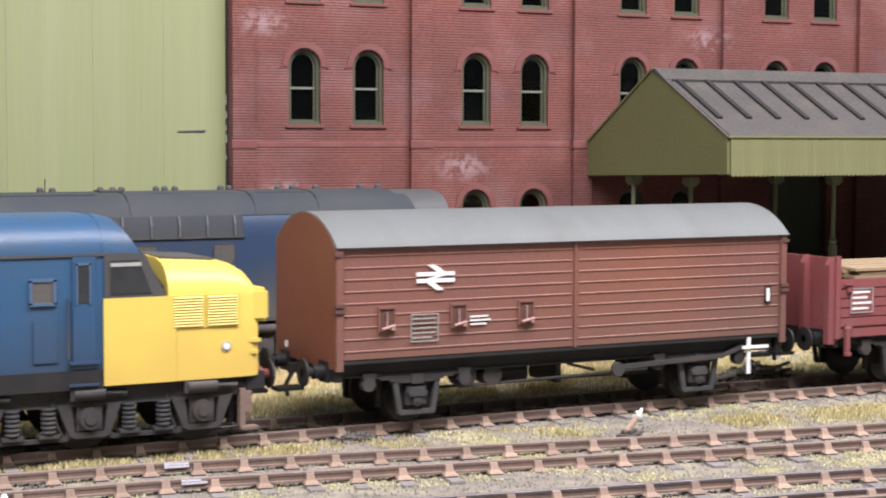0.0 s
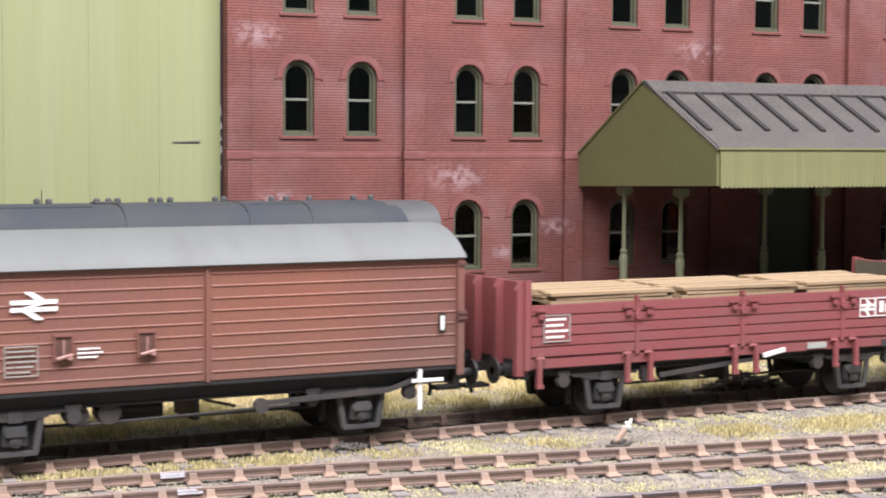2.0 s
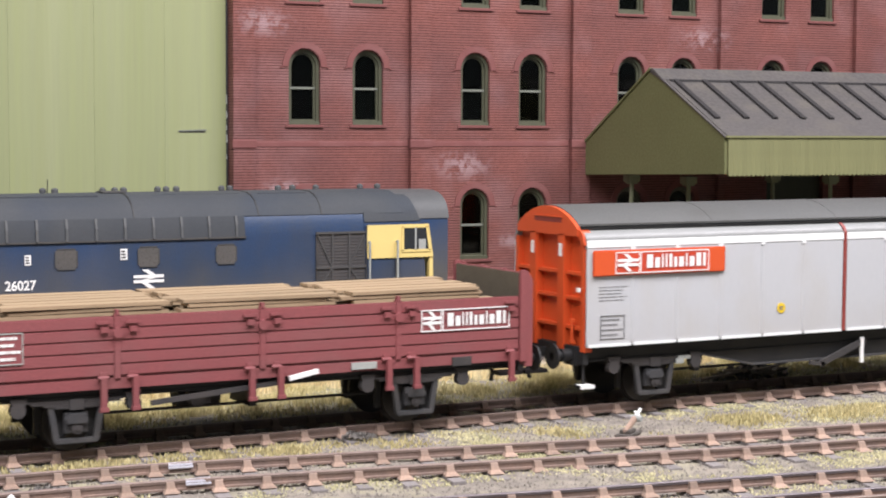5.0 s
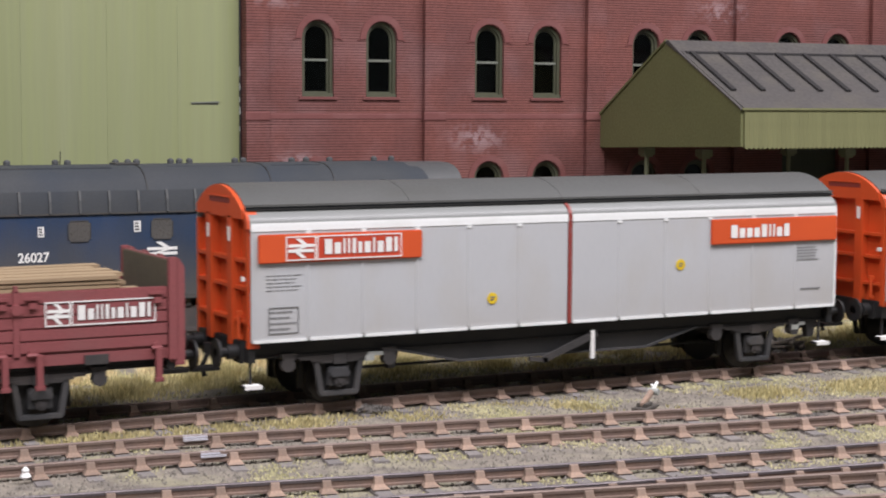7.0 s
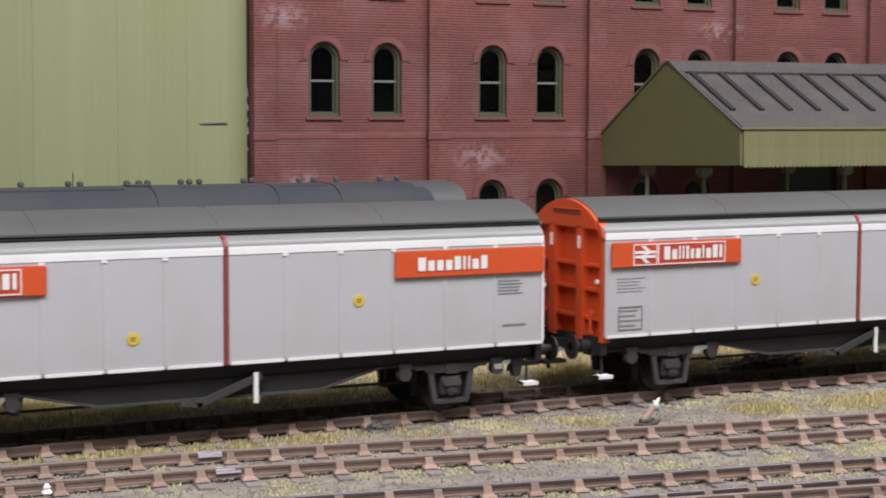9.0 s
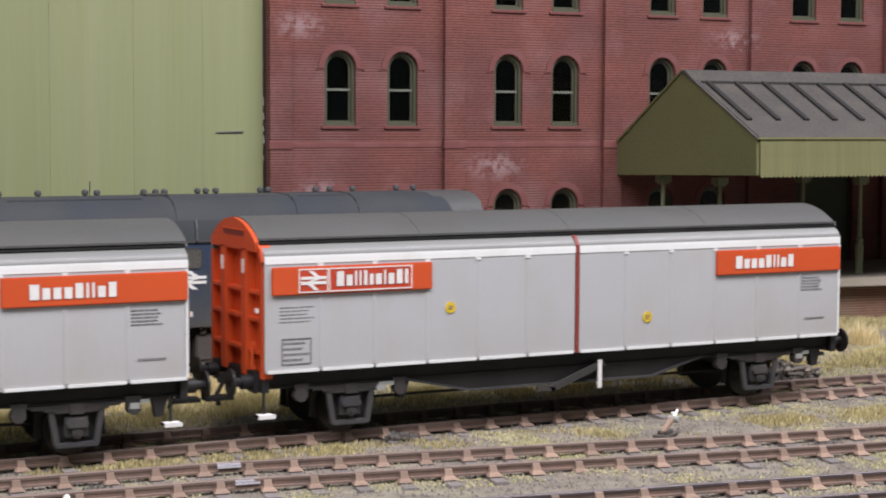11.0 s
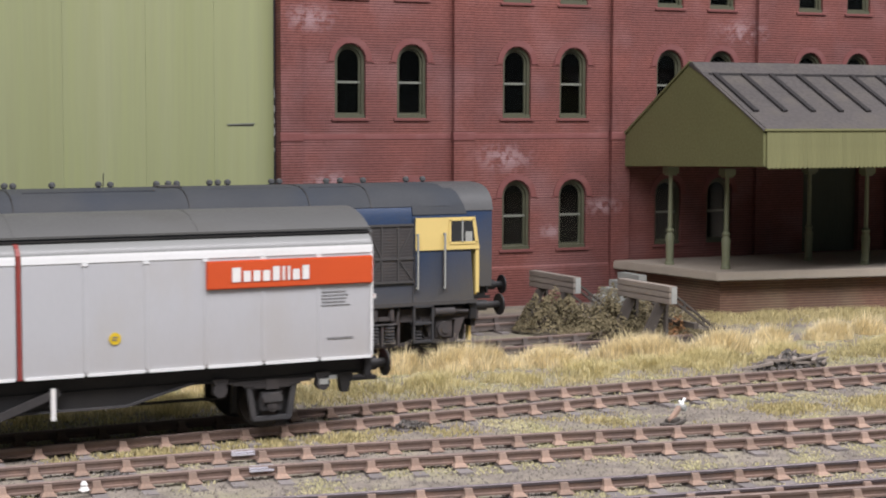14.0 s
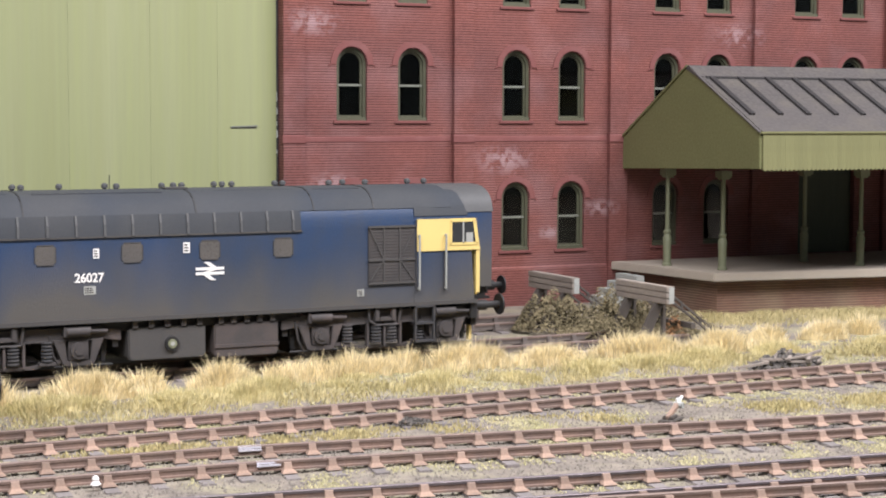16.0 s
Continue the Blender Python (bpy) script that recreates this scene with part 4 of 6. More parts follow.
        for y in (-0.52, 0.52):
            part("post_tag", Shape().box(*e(-0.075, -0.06), y - 0.05, y + .05, 2.95, 3.2), WHITE, end)
        part("grab_rail", Shape().tube((x0 - q * .06, -.95, 1.3), (x0 - q * .06, -.95, 1.75), .03, 6).box(*e(-.06, 0), -1.0, -.85, 1.28, 1.34).box(*e(-.06, 0), -1.0, -.85, 1.7, 1.76), VGA_ORANGE, end)
    # signs and lettering
    y = -1.342
    for a, b in ((0.14, 3.28), (9.66, 12.83)):
        sign = part("sign_board", Shape().box(a, b, y - 0.055, y, 2.60, 3.10), VGA_ORANGE, van, "orange sign board with white lettering", bevel=0.02)
        if a < 1:
            outline(sign, "sign_border", 0.64, 1.20, 2.64, 3.06, 0.02, y - 0.055, WHITE)
            outline(sign, "sign_border", 1.22, 2.86, 2.64, 3.06, 0.02, y - 0.055, WHITE)
            part("sign_field", Shape().box(0.66, 1.18, y - .061, y - .055, 2.66, 3.04).box(1.24, 2.84, y - .061, y - .055, 2.66, 3.04), SIGN_RED, sign)
            double_arrow(sign, 0.68, 2.68, 0.48, 0.34, y - 0.062)
            letter_blocks(sign, 1.36, 2.78, 2.73, 3.0, y - 0.062, *LONG_WORD, WHITE)
        else:
            letter_blocks(sign, 10.12, 11.58, 2.72, 2.98, y - 0.056, *SHORT_WORD, WHITE)
    bars(van, "data_lettering", 5, 0.30, 1.02, 2.10, 2.42, y, INK, gaps=0.8, seed=4, thick=.005)
    panel = outline(van, "data_panel", 0.34, 0.90, 1.38, 1.84, 0.014, y, INK)
    bars(panel, "data_lettering", 4, 0.37, 0.88, 1.41, 1.80, y, INK, gaps=0.66, seed=5, thick=.005)
    bars(van, "data_lettering", 5, 11.84, 12.45, 2.20, 2.50, y, INK, gaps=0.75, seed=6)
    bars(van, "data_lettering", 1, 11.95, 12.5, 1.60, 1.66, y, INK, gaps=0.5, seed=7)
    for x, z in spots:
        spot = part("yellow_spot", Shape().tube((x, y - 0.014, z), (x, y, z), 0.105, 16), YELLOW_SPOT, van, "small round yellow marking")
        bars(spot, "spot_lettering", 2, x - .05, x + .06, z - .045, z + .045, y - 0.014, INK, gaps=0.5, seed=3, thick=.006)
    return van


van_a = sliding_van([(4.75, 1.79), (8.96, 2.24)], True)
van_b = sliding_van([(3.68, 2.24), (8.04, 1.85)], False)
VAN_A_X, VAN_B_X = 0.0, 14.22


# ---- brown covered van ----
def covered_van():
    L = 9.97
    van = thing("covered_van", "freight-brown covered goods van with pale grey roof", "goods wagon", group="goods train")
    WHEELS.extend(two_axle_gear(van, L, (1.68, 7.97)))
    buffers(van, 0.0, -1)
    buffers(van, L, 1)
    part("body", Shape().box(0.08, L - 0.08, -1.28, 1.28, 1.2, 3.25), VAN_BROWN, van)
    for sgn in (-1, 1):
        for a, b in ((0.10, 4.93), (4.99, L - 0.10)):
            door = part("side_door", Shape().box(a, b, min(sgn * 1.28, sgn * 1.315), max(sgn * 1.28, sgn * 1.315), 1.27, 3.24), VAN_BROWN, van, bevel=0.01)
            for i in range(9):
                z = 1.40 + 0.212 * i
                part("rib", Shape().prism([(sgn * 1.315, z), (sgn * 1.328, z + .012), (sgn * 1.328, z + .028), (sgn * 1.315, z + .04)][::sgn], a + 0.06, b - 0.06), VAN_BROWN, door)
        part("door_post", Shape().box(4.93, 4.99, min(sgn * 1.28, sgn * 1.345), max(sgn * 1.28, sgn * 1.345), 1.25, 3.24), VAN_BROWN, van)
        part("bottom_rail", Shape().box(0.02, L - 0.02, min(sgn * 1.26, sgn * 1.33), max(sgn * 1.26, sgn * 1.33), 1.20, 1.255), BLACK, van)
        part("top_rail", Shape().box(0.02, L - 0.02, min(sgn * 1.28, sgn * 1.335), max(sgn * 1.28, sgn * 1.335), 3.245, 3.30), BLACK, van)
    R = 1.75
    top = [(R * math.sin(radians(a)), 3.86 - R + R * math.cos(radians(a))) for a in np.linspace(48, -48, 21)]
    for x0, q in ((0.0, 1), (L, -1)):
        end = part("end_panel", Shape().prism([(-1.30, 1.12), (1.30, 1.12), (1.30, 3.26)] + [(f[0] * 1.01, f[1] - .022) for f in top] + [(-1.30, 3.26)], min(x0 - q * .03, x0 + q * .1), max(x0 - q * .03, x0 + q * .1)), VAN_END, van)
        for y in (-1.33, 1.33):
            part("corner_post", Shape().box(min(x0 - q * .02, x0 + q * .13), max(x0 - q * .02, x0 + q * .13), y - .035, y + .035, 1.08, 3.26), VAN_BROWN, end, bevel=0.012)
        part("corner_bracket", Shape().box(min(x0 - q * .05, x0 + q * .14), max(x0 - q * .05, x0 + q * .14), -1.40, -1.34, 2.22, 2.28).box(min(x0 - q * .05, x0 + q * .14), max(x0 - q * .05, x0 + q * .14), -1.40, -1.34, 2.12, 2.18).box(min(x0 - q * .05, x0 + q * .1), max(x0 - q * .05, x0 + q * .1), -1.39, -1.33, 3.12, 3.18), SHADED_BROWN, end)
        part("lamp_bracket", Shape().box(min(x0 - q * .05, x0), max(x0 - q * .05, x0), .78, .86, 1.3, 1.42), WHITE, end)
    part("roof", Shape().prism([(1.40, 3.27)] + [(f[0] * 1.06, f[1]) for f in top] + [(-1.40, 3.27), (-1.34, 3.24), (1.34, 3.24)], -0.015, L + 0.045), VAN_ROOF, van, "pale grey curved roof", smooth=True)
    y = -1.337
    double_arrow(van, 1.57, 2.46, 0.78, 0.46, y)
    panel = outline(van, "data_panel", 1.46, 2.02, 1.54, 2.04, 0.015, y, CONCRETE)
    bars(panel, "data_lettering", 5, 1.5, 2.0, 1.57, 2.0, y, CONCRETE, gaps=0.7, seed=8)
    bars(van, "data_lettering", 3, 2.68, 3.12, 1.77, 1.98, y, WHITE, gaps=0.55, seed=9)
    for x in (0.84, 2.30, 3.73):
        # flat plate, the pocket's shade is only its darker brown
        catch = part("door_catch", Shape().box(x, x + 0.28, y - 0.004, y + .02, 1.76, 2.18), SHADED_BROWN, van, "brown door catch with its recess shade painted")
        part("catch_rim", Shape().box(x - .03, x, y - .02, y + .02, 1.74, 2.2).box(x + .28, x + .31, y - .02, y + .02, 1.74, 2.2).box(x, x + .28, y - .03, y + .02, 2.16, 2.2), VAN_BROWN, catch)
        part("catch_lever", Shape().tube((x + .14, y - .03, 2.1), (x + .14, y - .03, 1.84), 0.02, 6).tube((x + .02, y - .06, 1.80), (x + .28, y - .06, 1.86), .032, 6).box(x + .2, x + .27, y - .09, y - .02, 1.78, 1.86), VAN_PINK, catch)
    part("label_clip", Shape().box(9.46, 9.60, y - .01, y, 1.9, 2.24), BLACK, van)
    part("label_card", Shape().box(9.49, 9.57, y - .02, y - .01, 1.94, 2.2), WHITE, van)
    part("brake_lever_guard", Shape().box(9.04, 9.12, -1.34, -1.30, 0.49, 1.23).box(8.9, 9.55, -1.37, -1.34, 1.0, 1.06), WHITE, van, "white cross-shaped brake lever guard")
    part("hand_lever", Shape().beam((6.0, -1.24, 0.80), (8.5, -1.24, 0.88), 0.05, 0.09).beam((8.5, -1.24, .88), (9.0, -1.24, 1.05), .05, .08).tube((5.98, -1.3, .76), (5.98, -1.2, .76), .14, 10), FRAME_GREY, van, "grey brake hand lever")
    for x in (2.75, 3.3):
        part("tank_end", Shape().tube((x, -1.1, .8), (x, -.7, .8), .2, 12), FRAME_GREY, van)
    part("tie_rod", Shape().tube((2.6, -1.05, .62), (6.8, -1.05, .70), .03, 6).tube((5.0, -1.0, .9), (5.6, -1.0, .75), .03, 6), FRAME_GREY, van)
    return van


brown_van = covered_van()
BROWN_X = -23.15


# ---- open wagon with timber ----
def open_wagon():
    L = 10.52
    wag = thing("open_wagon", "maroon drop-side open wagon loaded with pale timber boards", "goods wagon", group="goods train")
    WHEELS.extend(two_axle_gear(wag, L, (1.93, 8.25)))
    buffers(wag, 0.0, -1)
    buffers(wag, L, 1)
    part("floor", Shape().box(0.1, L - 0.1, -1.24, 1.24, 1.20, 1.30), MAROON, wag)
    part("side_rail", Shape().box(0.05, L - .05, -1.27, -1.2, 1.08, 1.26), MAROON, wag)
    part("side_rail", Shape().box(0.05, L - .05, 1.2, 1.27, 1.08, 1.26), MAROON, wag)
    cuts = [0.10, 2.60, 5.20, 7.84, L - 0.10]
    for sgn in (-1, 1):
        for a, b in zip(cuts, cuts[1:]):
            flap = part("drop_side", Shape().box(a + .05, b - .05, min(sgn * 1.20, sgn * 1.255), max(sgn * 1.20, sgn * 1.255), 1.29, 2.29), MAROON, wag)
            for i in range(5):
                z = 1.30 + 0.2 * i
                part("plank", Shape().box(a + .05, b - .05, min(sgn * 1.255, sgn * 1.285), max(sgn * 1.255, sgn * 1.285), z, z + 0.183), MAROON, flap, bevel=0.012)
            for x in (a + .25, b - .25):
                part("hinge", Shape().box(x - .06, x + .06, min(sgn * 1.285, sgn * 1.31), max(sgn * 1.285, sgn * 1.31), 1.26, 1.36).tube((x - .09, sgn * 1.30, 1.27), (x + .09, sgn * 1.30, 1.27), .035, 8), MAROON, flap)
                part("flap_catch", Shape().box(x - .12, x + .12, min(sgn * 1.285, sgn * 1.33), max(sgn * 1.285, sgn * 1.33), 2.16, 2.22).box(x - .05, x + .09, min(sgn * 1.285, sgn * 1.34), max(sgn * 1.285, sgn * 1.34), 2.02, 2.12), MAROON, flap, bevel=0.01)
        for x in cuts[1:-1]:
            post = part("side_post", Shape().box(x - 0.06, x + 0.06, min(sgn * 1.20, sgn * 1.30), max(sgn * 1.20, sgn * 1.30), 1.24, 2.33), MAROON, wag, bevel=0.015)
            part("post_lock", Shape().tube((x, sgn * 1.3, 2.02), (x, sgn * 1.345, 2.02), .09, 10).box(x - .03, x + .03, -.05 + sgn * 1.25, .05 + sgn * 1.25, 2.3, 2.4), MAROON, post)
        for x in (0.32, 2.35, 2.90, 4.99, 5.53, 7.64, 8.20, 10.2):
            part("door_stop", Shape().box(x - 0.055, x + 0.055, min(sgn * 1.27, sgn * 1.36), max(sgn * 1.27, sgn * 1.36), 0.72, 1.28).box(x - .08, x + .08, min(sgn * 1.3, sgn * 1.38), max(sgn * 1.3, sgn * 1.38), .70, .78), MAROON, wag, bevel=0.012)
    for x0, q in ((0.0, 1), (L, -1)):
        e = lambda a, b: (min(x0 + q * a, x0 + q * b), max(x0 + q * a, x0 + q * b))
        end = part("end_wall", Shape().box(*e(0.02, 0.10), -1.27, 1.27, 1.0, 2.74), MAROON, wag, bevel=0.01)
        part("inner_lining", Shape().box(*e(0.10, 0.125), -1.22, 1.22, 1.3, 2.72), END_INSIDE, end)
        for y in (-1.2, -0.42, 0.42, 1.2):
            part("end_stanchion", Shape().prism([(x0 - q * .16, .95), (x0 + q * .02, .95), (x0 + q * .02, 2.76), (x0 - q * .05, 2.76), (x0 - q * .16, 2.6)][::-q], y - 0.08, y + 0.08, "y"), MAROON, end, bevel=0.01)
        part("corner_post", Shape().box(*e(-0.01, 0.14), -1.32, -1.24, 1.05, 2.78), MAROON, end, bevel=0.015)
        part("corner_post", Shape().box(*e(-0.01, 0.14), 1.24, 1.32, 1.05, 2.78), MAROON, end, bevel=0.015)
    part("hand_lever", Shape().beam((3.2, -1.2, .78), (5.6, -1.2, .98), .05, .09), FRAME_GREY, wag)
    part("lever_grip", Shape().beam((5.65, -1.40, 1.06), (6.2, -1.40, 1.16), .06, .08), WHITE, wag, "white brake lever grip")
    part("brake_valve", Shape().box(4.0, 4.35, -1.0, -.7, .66, .86).tube((4.1, -1.05, .74), (4.1, -.8, .74), .13, 10), FRAME_GREY, wag)
    y = -1.287
    part("data_board", Shape().box(0.42, 1.02, y - .008, y, 1.58, 2.10), MAROON, wag)
    outline(wag, "data_board_border", 0.42, 1.02, 1.58, 2.10, 0.018, y - .008, CONCRETE)
    bars(wag, "data_lettering", 4, 0.47, 1.0, 1.62, 2.07, y - 0.008, WHITE, gaps=0.58, seed=12)
    outline(wag, "sign_border", 8.30, 8.72, 1.72, 2.12, 0.02, y, WHITE)
    outline(wag, "sign_border", 8.74, 10.16, 1.72, 2.12, 0.02, y, WHITE)
    double_arrow(wag, 8.34, 1.75, 0.36, 0.34, y)
    letter_blocks(wag, 8.84, 10.08, 1.80, 2.05, y, *LONG_WORD, WHITE)
    part("maker_plate", Shape().box(6.9, 7.4, -1.30, -1.27, 1.12, 1.24), CONCRETE, wag)
    part("label_clip", Shape().box(8.95, 9.35, -1.30, -1.27, 1.06, 1.22), FRAME_GREY, wag)
    return wag


open_wag = open_wagon()
OPEN_X = -11.82


# timber boards lying in the open wagon ride with it as its load
def timber_load(parent):
    rnd = random.Random(5)
    me = [Shape().box(-n / 2, n / 2, -0.19, 0.19, 0, 0.065).mesh("board", TIMBER, 0.008) for n in (2.9, 2.6, 3.2)]
    load = new("timber_load")
    load.parent = parent
    load.empty_display_size = 0.004
    tagged(load, "stack of pale sawn timber boards")
    for layer in range(16):
        z = 1.30 + layer * 0.075
        for row in range(5):
            y = -0.92 + 0.46 * row + rnd.uniform(-.02, .02)
            if 2 < layer < 13 and row not in (0, 4):
                continue
            for k in range(3):
                m = me[rnd.randrange(3)]
                part("board", m, None, load, at=(2.15 + 3.07 * k + rnd.uniform(-.1, .1), y, z, 0, rnd.uniform(-.3, .3), rnd.uniform(-.7, .7)))
    return load


timber_load(open_wag)


# ---- bogies and locomotives ----
def bogie(parent, cx, axles, r, mat, y_side=1.12, step=False):
    """Cast side frames with a horn round each axlebox, coil springs between, brake cylinders above."""
    bg = new("bogie")
    bg.parent = parent
    bg.empty_display_size = 0.005
    sets = [(cx + ax, r) for ax in axles]
    for side in (-1, 1):
        y = side * y_side
        out = lambda d0, d1: (min(y + side * d0, y + side * d1), max(y + side * d0, y + side * d1))
        a, b = cx + axles[0] - 0.95, cx + axles[-1] + 0.95
        part("side_frame", Shape().prism([(a, .74), (a, .98), (a + .5, 1.06), (b - .5, 1.06), (b, .98), (b, .74), (b - .4, .80), (a + .4, .80)], *out(-.06, .05), "y"), mat, bg, bevel=.015)
        part("frame_flange", Shape().box(a + .45, b - .45, *out(.0, .1), 1.045, 1.085).box(a + .45, b - .45, *out(.0, .085), .79, .82), mat, bg)
        for ax in axles:
            x = cx + ax
            horn = Shape().prism([(x - .56, .84), (x - .30, .80), (x - .24, .36), (x + .24, .36), (x + .30, .80), (x + .56, .84), (x + .34, .29), (x + .25, .25), (x - .25, .25), (x - .34, .29)], *out(.0, .10), "y")
            part("horn_guide", horn, mat, bg, bevel=.01)
            part("axlebox", Shape().box(x - .22, x + .22, *out(-.02, .09), .37, .80).tube((x, y + side * .08, .58), (x, y + side * .17, .58), .19, 16).tube((x, y + side * .17, .58), (x, y + side * .2, .58), .11, 12), mat, bg, bevel=.012)
            part("brake_cylinder", Shape().tube((x - .28, y + side * .12, 1.0), (x + .24, y + side * .12, 1.0), .115, 14).tube((x + .24, y + side * .12, 1.0), (x + .62, y + side * .12, .98), .05, 8)
                 .box(x - .34, x - .28, *out(.0, .2), .90, 1.12), mat, bg, smooth=True)
            part("sand_pipe", Shape().tube((x - .62, y + side * .06, .92), (x - .56, y + side * .08, .5), .028, 6).tube((x - .56, y + side * .08, .5), (x - .40, y + side * .02, .22), .028, 6), FRAME_GREY, bg)
            for q in (-1, 1):
                part("brake_hanger", Shape().beam((x + q * .66, y * .84, .95), (x + q * .60, y * .84, .28), .07, .1), BLACK, bg)
            near = [q for q in (-.68, .68) if a + .5 < x + q < b - .5]
            for q in near:
                coil = Shape().lathe([(.125 if k % 3 else .08, .36 + .0255 * k) for k in range(18)], x + q, y + side * .05, 12)
                part("coil_spring", coil, CAGE_GREY, bg)
                part("spring_seat", Shape().box(x + q - .18, x + q + .18, *out(-.06, .14), .29, .36), mat, bg, bevel=.01)
        for lo, hi in zip(axles, axles[1:]):
            m = cx + (lo + hi) / 2
            part("equaliser_bar", Shape().prism([(cx + lo + .3, .42), (cx + lo + .3, .34), (m - .6, .22), (m + .6, .22), (cx + hi - .3, .34), (cx + hi - .3, .42), (m + .55, .29), (m - .55, .29)], *out(-.02, .06), "y"), mat, bg)
            if hi - lo > 3:
                for q in (-.2, .2):
                    coil = Shape().lathe([(.14 if k % 3 else .09, .33 + .0255 * k) for k in range(18)], m + q, y + side * .05, 12)
                    part("coil_spring", coil, CAGE_GREY, bg)
                part("spring_yoke", Shape().box(m - .45, m - .39, *out(.0, .12), .25, .82).box(m + .39, m + .45, *out(.0, .12), .25, .82).box(m - .03, m + .03, *out(.0, .14), .25, .82), mat, bg, bevel=.008)
        if step:
            ring = Shape().box(cx - .27, cx - .15, *out(.06, .2), .84, 1.24).box(cx + .15, cx + .27, *out(.06, .2), .84, 1.24).box(cx - .15, cx + .15, *out(.06, .2), .84, .94).box(cx - .15, cx + .15, *out(.06, .2), 1.12, 1.24)
            part("lifting_bracket", ring, mat, bg, bevel=.02)
            part("hose", Shape().tube((cx - .42, y + side * .14, 1.2), (cx - .40, y + side * .14, .86), .035, 8).tube((cx - .40, y + side * .14, .86), (cx - .2, y + side * .14, .76), .035, 8).tube((cx - .2, y + side * .14, .76), (cx + .36, y + side * .14, .76), .03, 8).tube((cx + .36, y + side * .14, .76), (cx + .42, y + side * .14, 1.2), .035, 8), FRAME_GREY, bg)
        part("pull_rod", Shape().tube((a + .2, y + side * .03, .24), (b - .2, y + side * .03, .24), .028, 6), BLACK, bg)
    part("transom", Shape().box(cx - .5, cx + .5, -1.0, 1.0, .6, 1.0).box(cx + axles[0] - .9, cx + axles[0] - .78, -1.1, 1.1, .6, .95).box(cx + axles[-1] + .78, cx + axles[-1] + .9, -1.1, 1.1, .6, .95), BLACK, bg)
    return bg, sets


def loco_profile(half, z_floor, z_cant, z_top, n=14, k=0.55):
    """Upright sides, then a roof that curves over; anticlockwise seen along +x."""
    pts = [(-half, z_floor), (half, z_floor), (half, z_cant)]
    for i in range(1, n):
        a = math.pi * i / n
        c, s = math.cos(a), math.sin(a)
        pts.append((half * math.copysign(abs(c) ** k, c), z_cant + (z_top - z_cant) * abs(s) ** 0.9))
    return pts + [(-half, z_cant)]


def stored_loco():
    """Four-axle diesel standing on the siding; x runs along the track from its left buffer."""
    loco = thing("diesel_locomotive", "weathered rail-blue four-axle diesel locomotive with yellow cab panel", "locomotive", 0, 7.2, 0.03)
    x0, x1 = -6.4, 7.66
    side = -1.35
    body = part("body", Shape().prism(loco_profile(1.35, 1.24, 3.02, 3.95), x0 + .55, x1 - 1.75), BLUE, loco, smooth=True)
    # cab: follows the same section, its face slopes back above the waist
    prof = loco_profile(1.35, 1.24, 3.02, 3.95)
    cab = Shape()
    n = len(prof)
    back = [(x1 - 1.74, y, z) for y, z in prof]
    face = [(x1 - (0 if z < 2.45 else 0.16 * (z - 2.45) + 0.13 * (z - 2.45) ** 2) - 0.12 * (abs(y) / 1.35) ** 4, y * .985, min(z, 3.84)) for y, z in prof]
    cab.add(back + face, [tuple(range(n - 1, -1, -1)), tuple(range(n, 2 * n))] + [(i, (i + 1) % n, n + (i + 1) % n, n + i) for i in range(n)])
    part("cab", cab, BLUE, loco, smooth=True)
    back2 = [(x0 + .56, y, z) for y, z in prof]
    face2 = [(x0 + (0 if z < 2.45 else 0.3 * (z - 2.45)) + .1 * (abs(y) / 1.35) ** 4, y * .985, min(z, 3.84)) for y, z in prof]
    part("cab", Shape().add(back2 + face2, [tuple(range(n)), tuple(range(2 * n - 1, n - 1, -1))] + [((i + 1) % n, i, n + i, n + (i + 1) % n) for i in range(n)]), BLUE, loco, smooth=True)
    # roof: grimy upper skin a little proud, with a rib line and a raised side panel row
    hi = [i for i, p in enumerate(prof) if p[1] > 3.2]
    cap = [(back[i][0], back[i][1] * 1.012, back[i][2] + .015) for i in hi] + [(face[i][0] + .01, face[i][1] * 1.012, face[i][2] + .015) for i in hi]
    m = len(hi)
    part("cab_roof", Shape().add(cap + [(x, y, z - .04) for x, y, z in cap[m:]], [(i, i + 1, m + i + 1, m + i) for i in range(m - 1)] + [(m + i, m + i + 1, 2 * m + i + 1, 2 * m + i) for i in range(m - 1)]), BLUE_GRIME, loco, smooth=True)
    prof_r = [p for p in loco_profile(1.365, 1.24, 3.02, 3.97) if p[1] > 3.30]
    part("roof_skin", Shape().prism(prof_r + [(p[0] * .98, p[1] - .03) for p in reversed(prof_r)], x0 + .5, x1 - .75), BLUE_GRIME, loco, "dusty grey-blue roof", smooth=True)
    panel = [p for p in loco_profile(1.375, 1.24, 3.02, 3.98) if p[1] > 3.0 and p[0] < 0 and p[1] < 3.62]
    row = part("roof_side_panel", Shape().prism(panel + [(p[0] * .97, p[1] - .02) for p in reversed(panel)], x0 + .9, 3.05), BLUE_GRIME, loco, smooth=True)
    part("cantrail_strip", Shape().box(x0 + .9, 3.07, side - .035, side, 2.995, 3.035), GRIME, loco)
    for i in range(14):
        x = -5.2 + 0.62 * i
        ribs = Shape()
        for (ya, za), (yb, zb) in zip(panel, panel[1:]):
            ribs.beam((x, ya - .01, za + .005), (x, yb - .01, zb + .005), .05, .03)
        part("panel_rib", ribs, COACH_ROOF, row)
    for x in (-3.2, 0.6, 3.4, 4.9):
        rr = Shape()
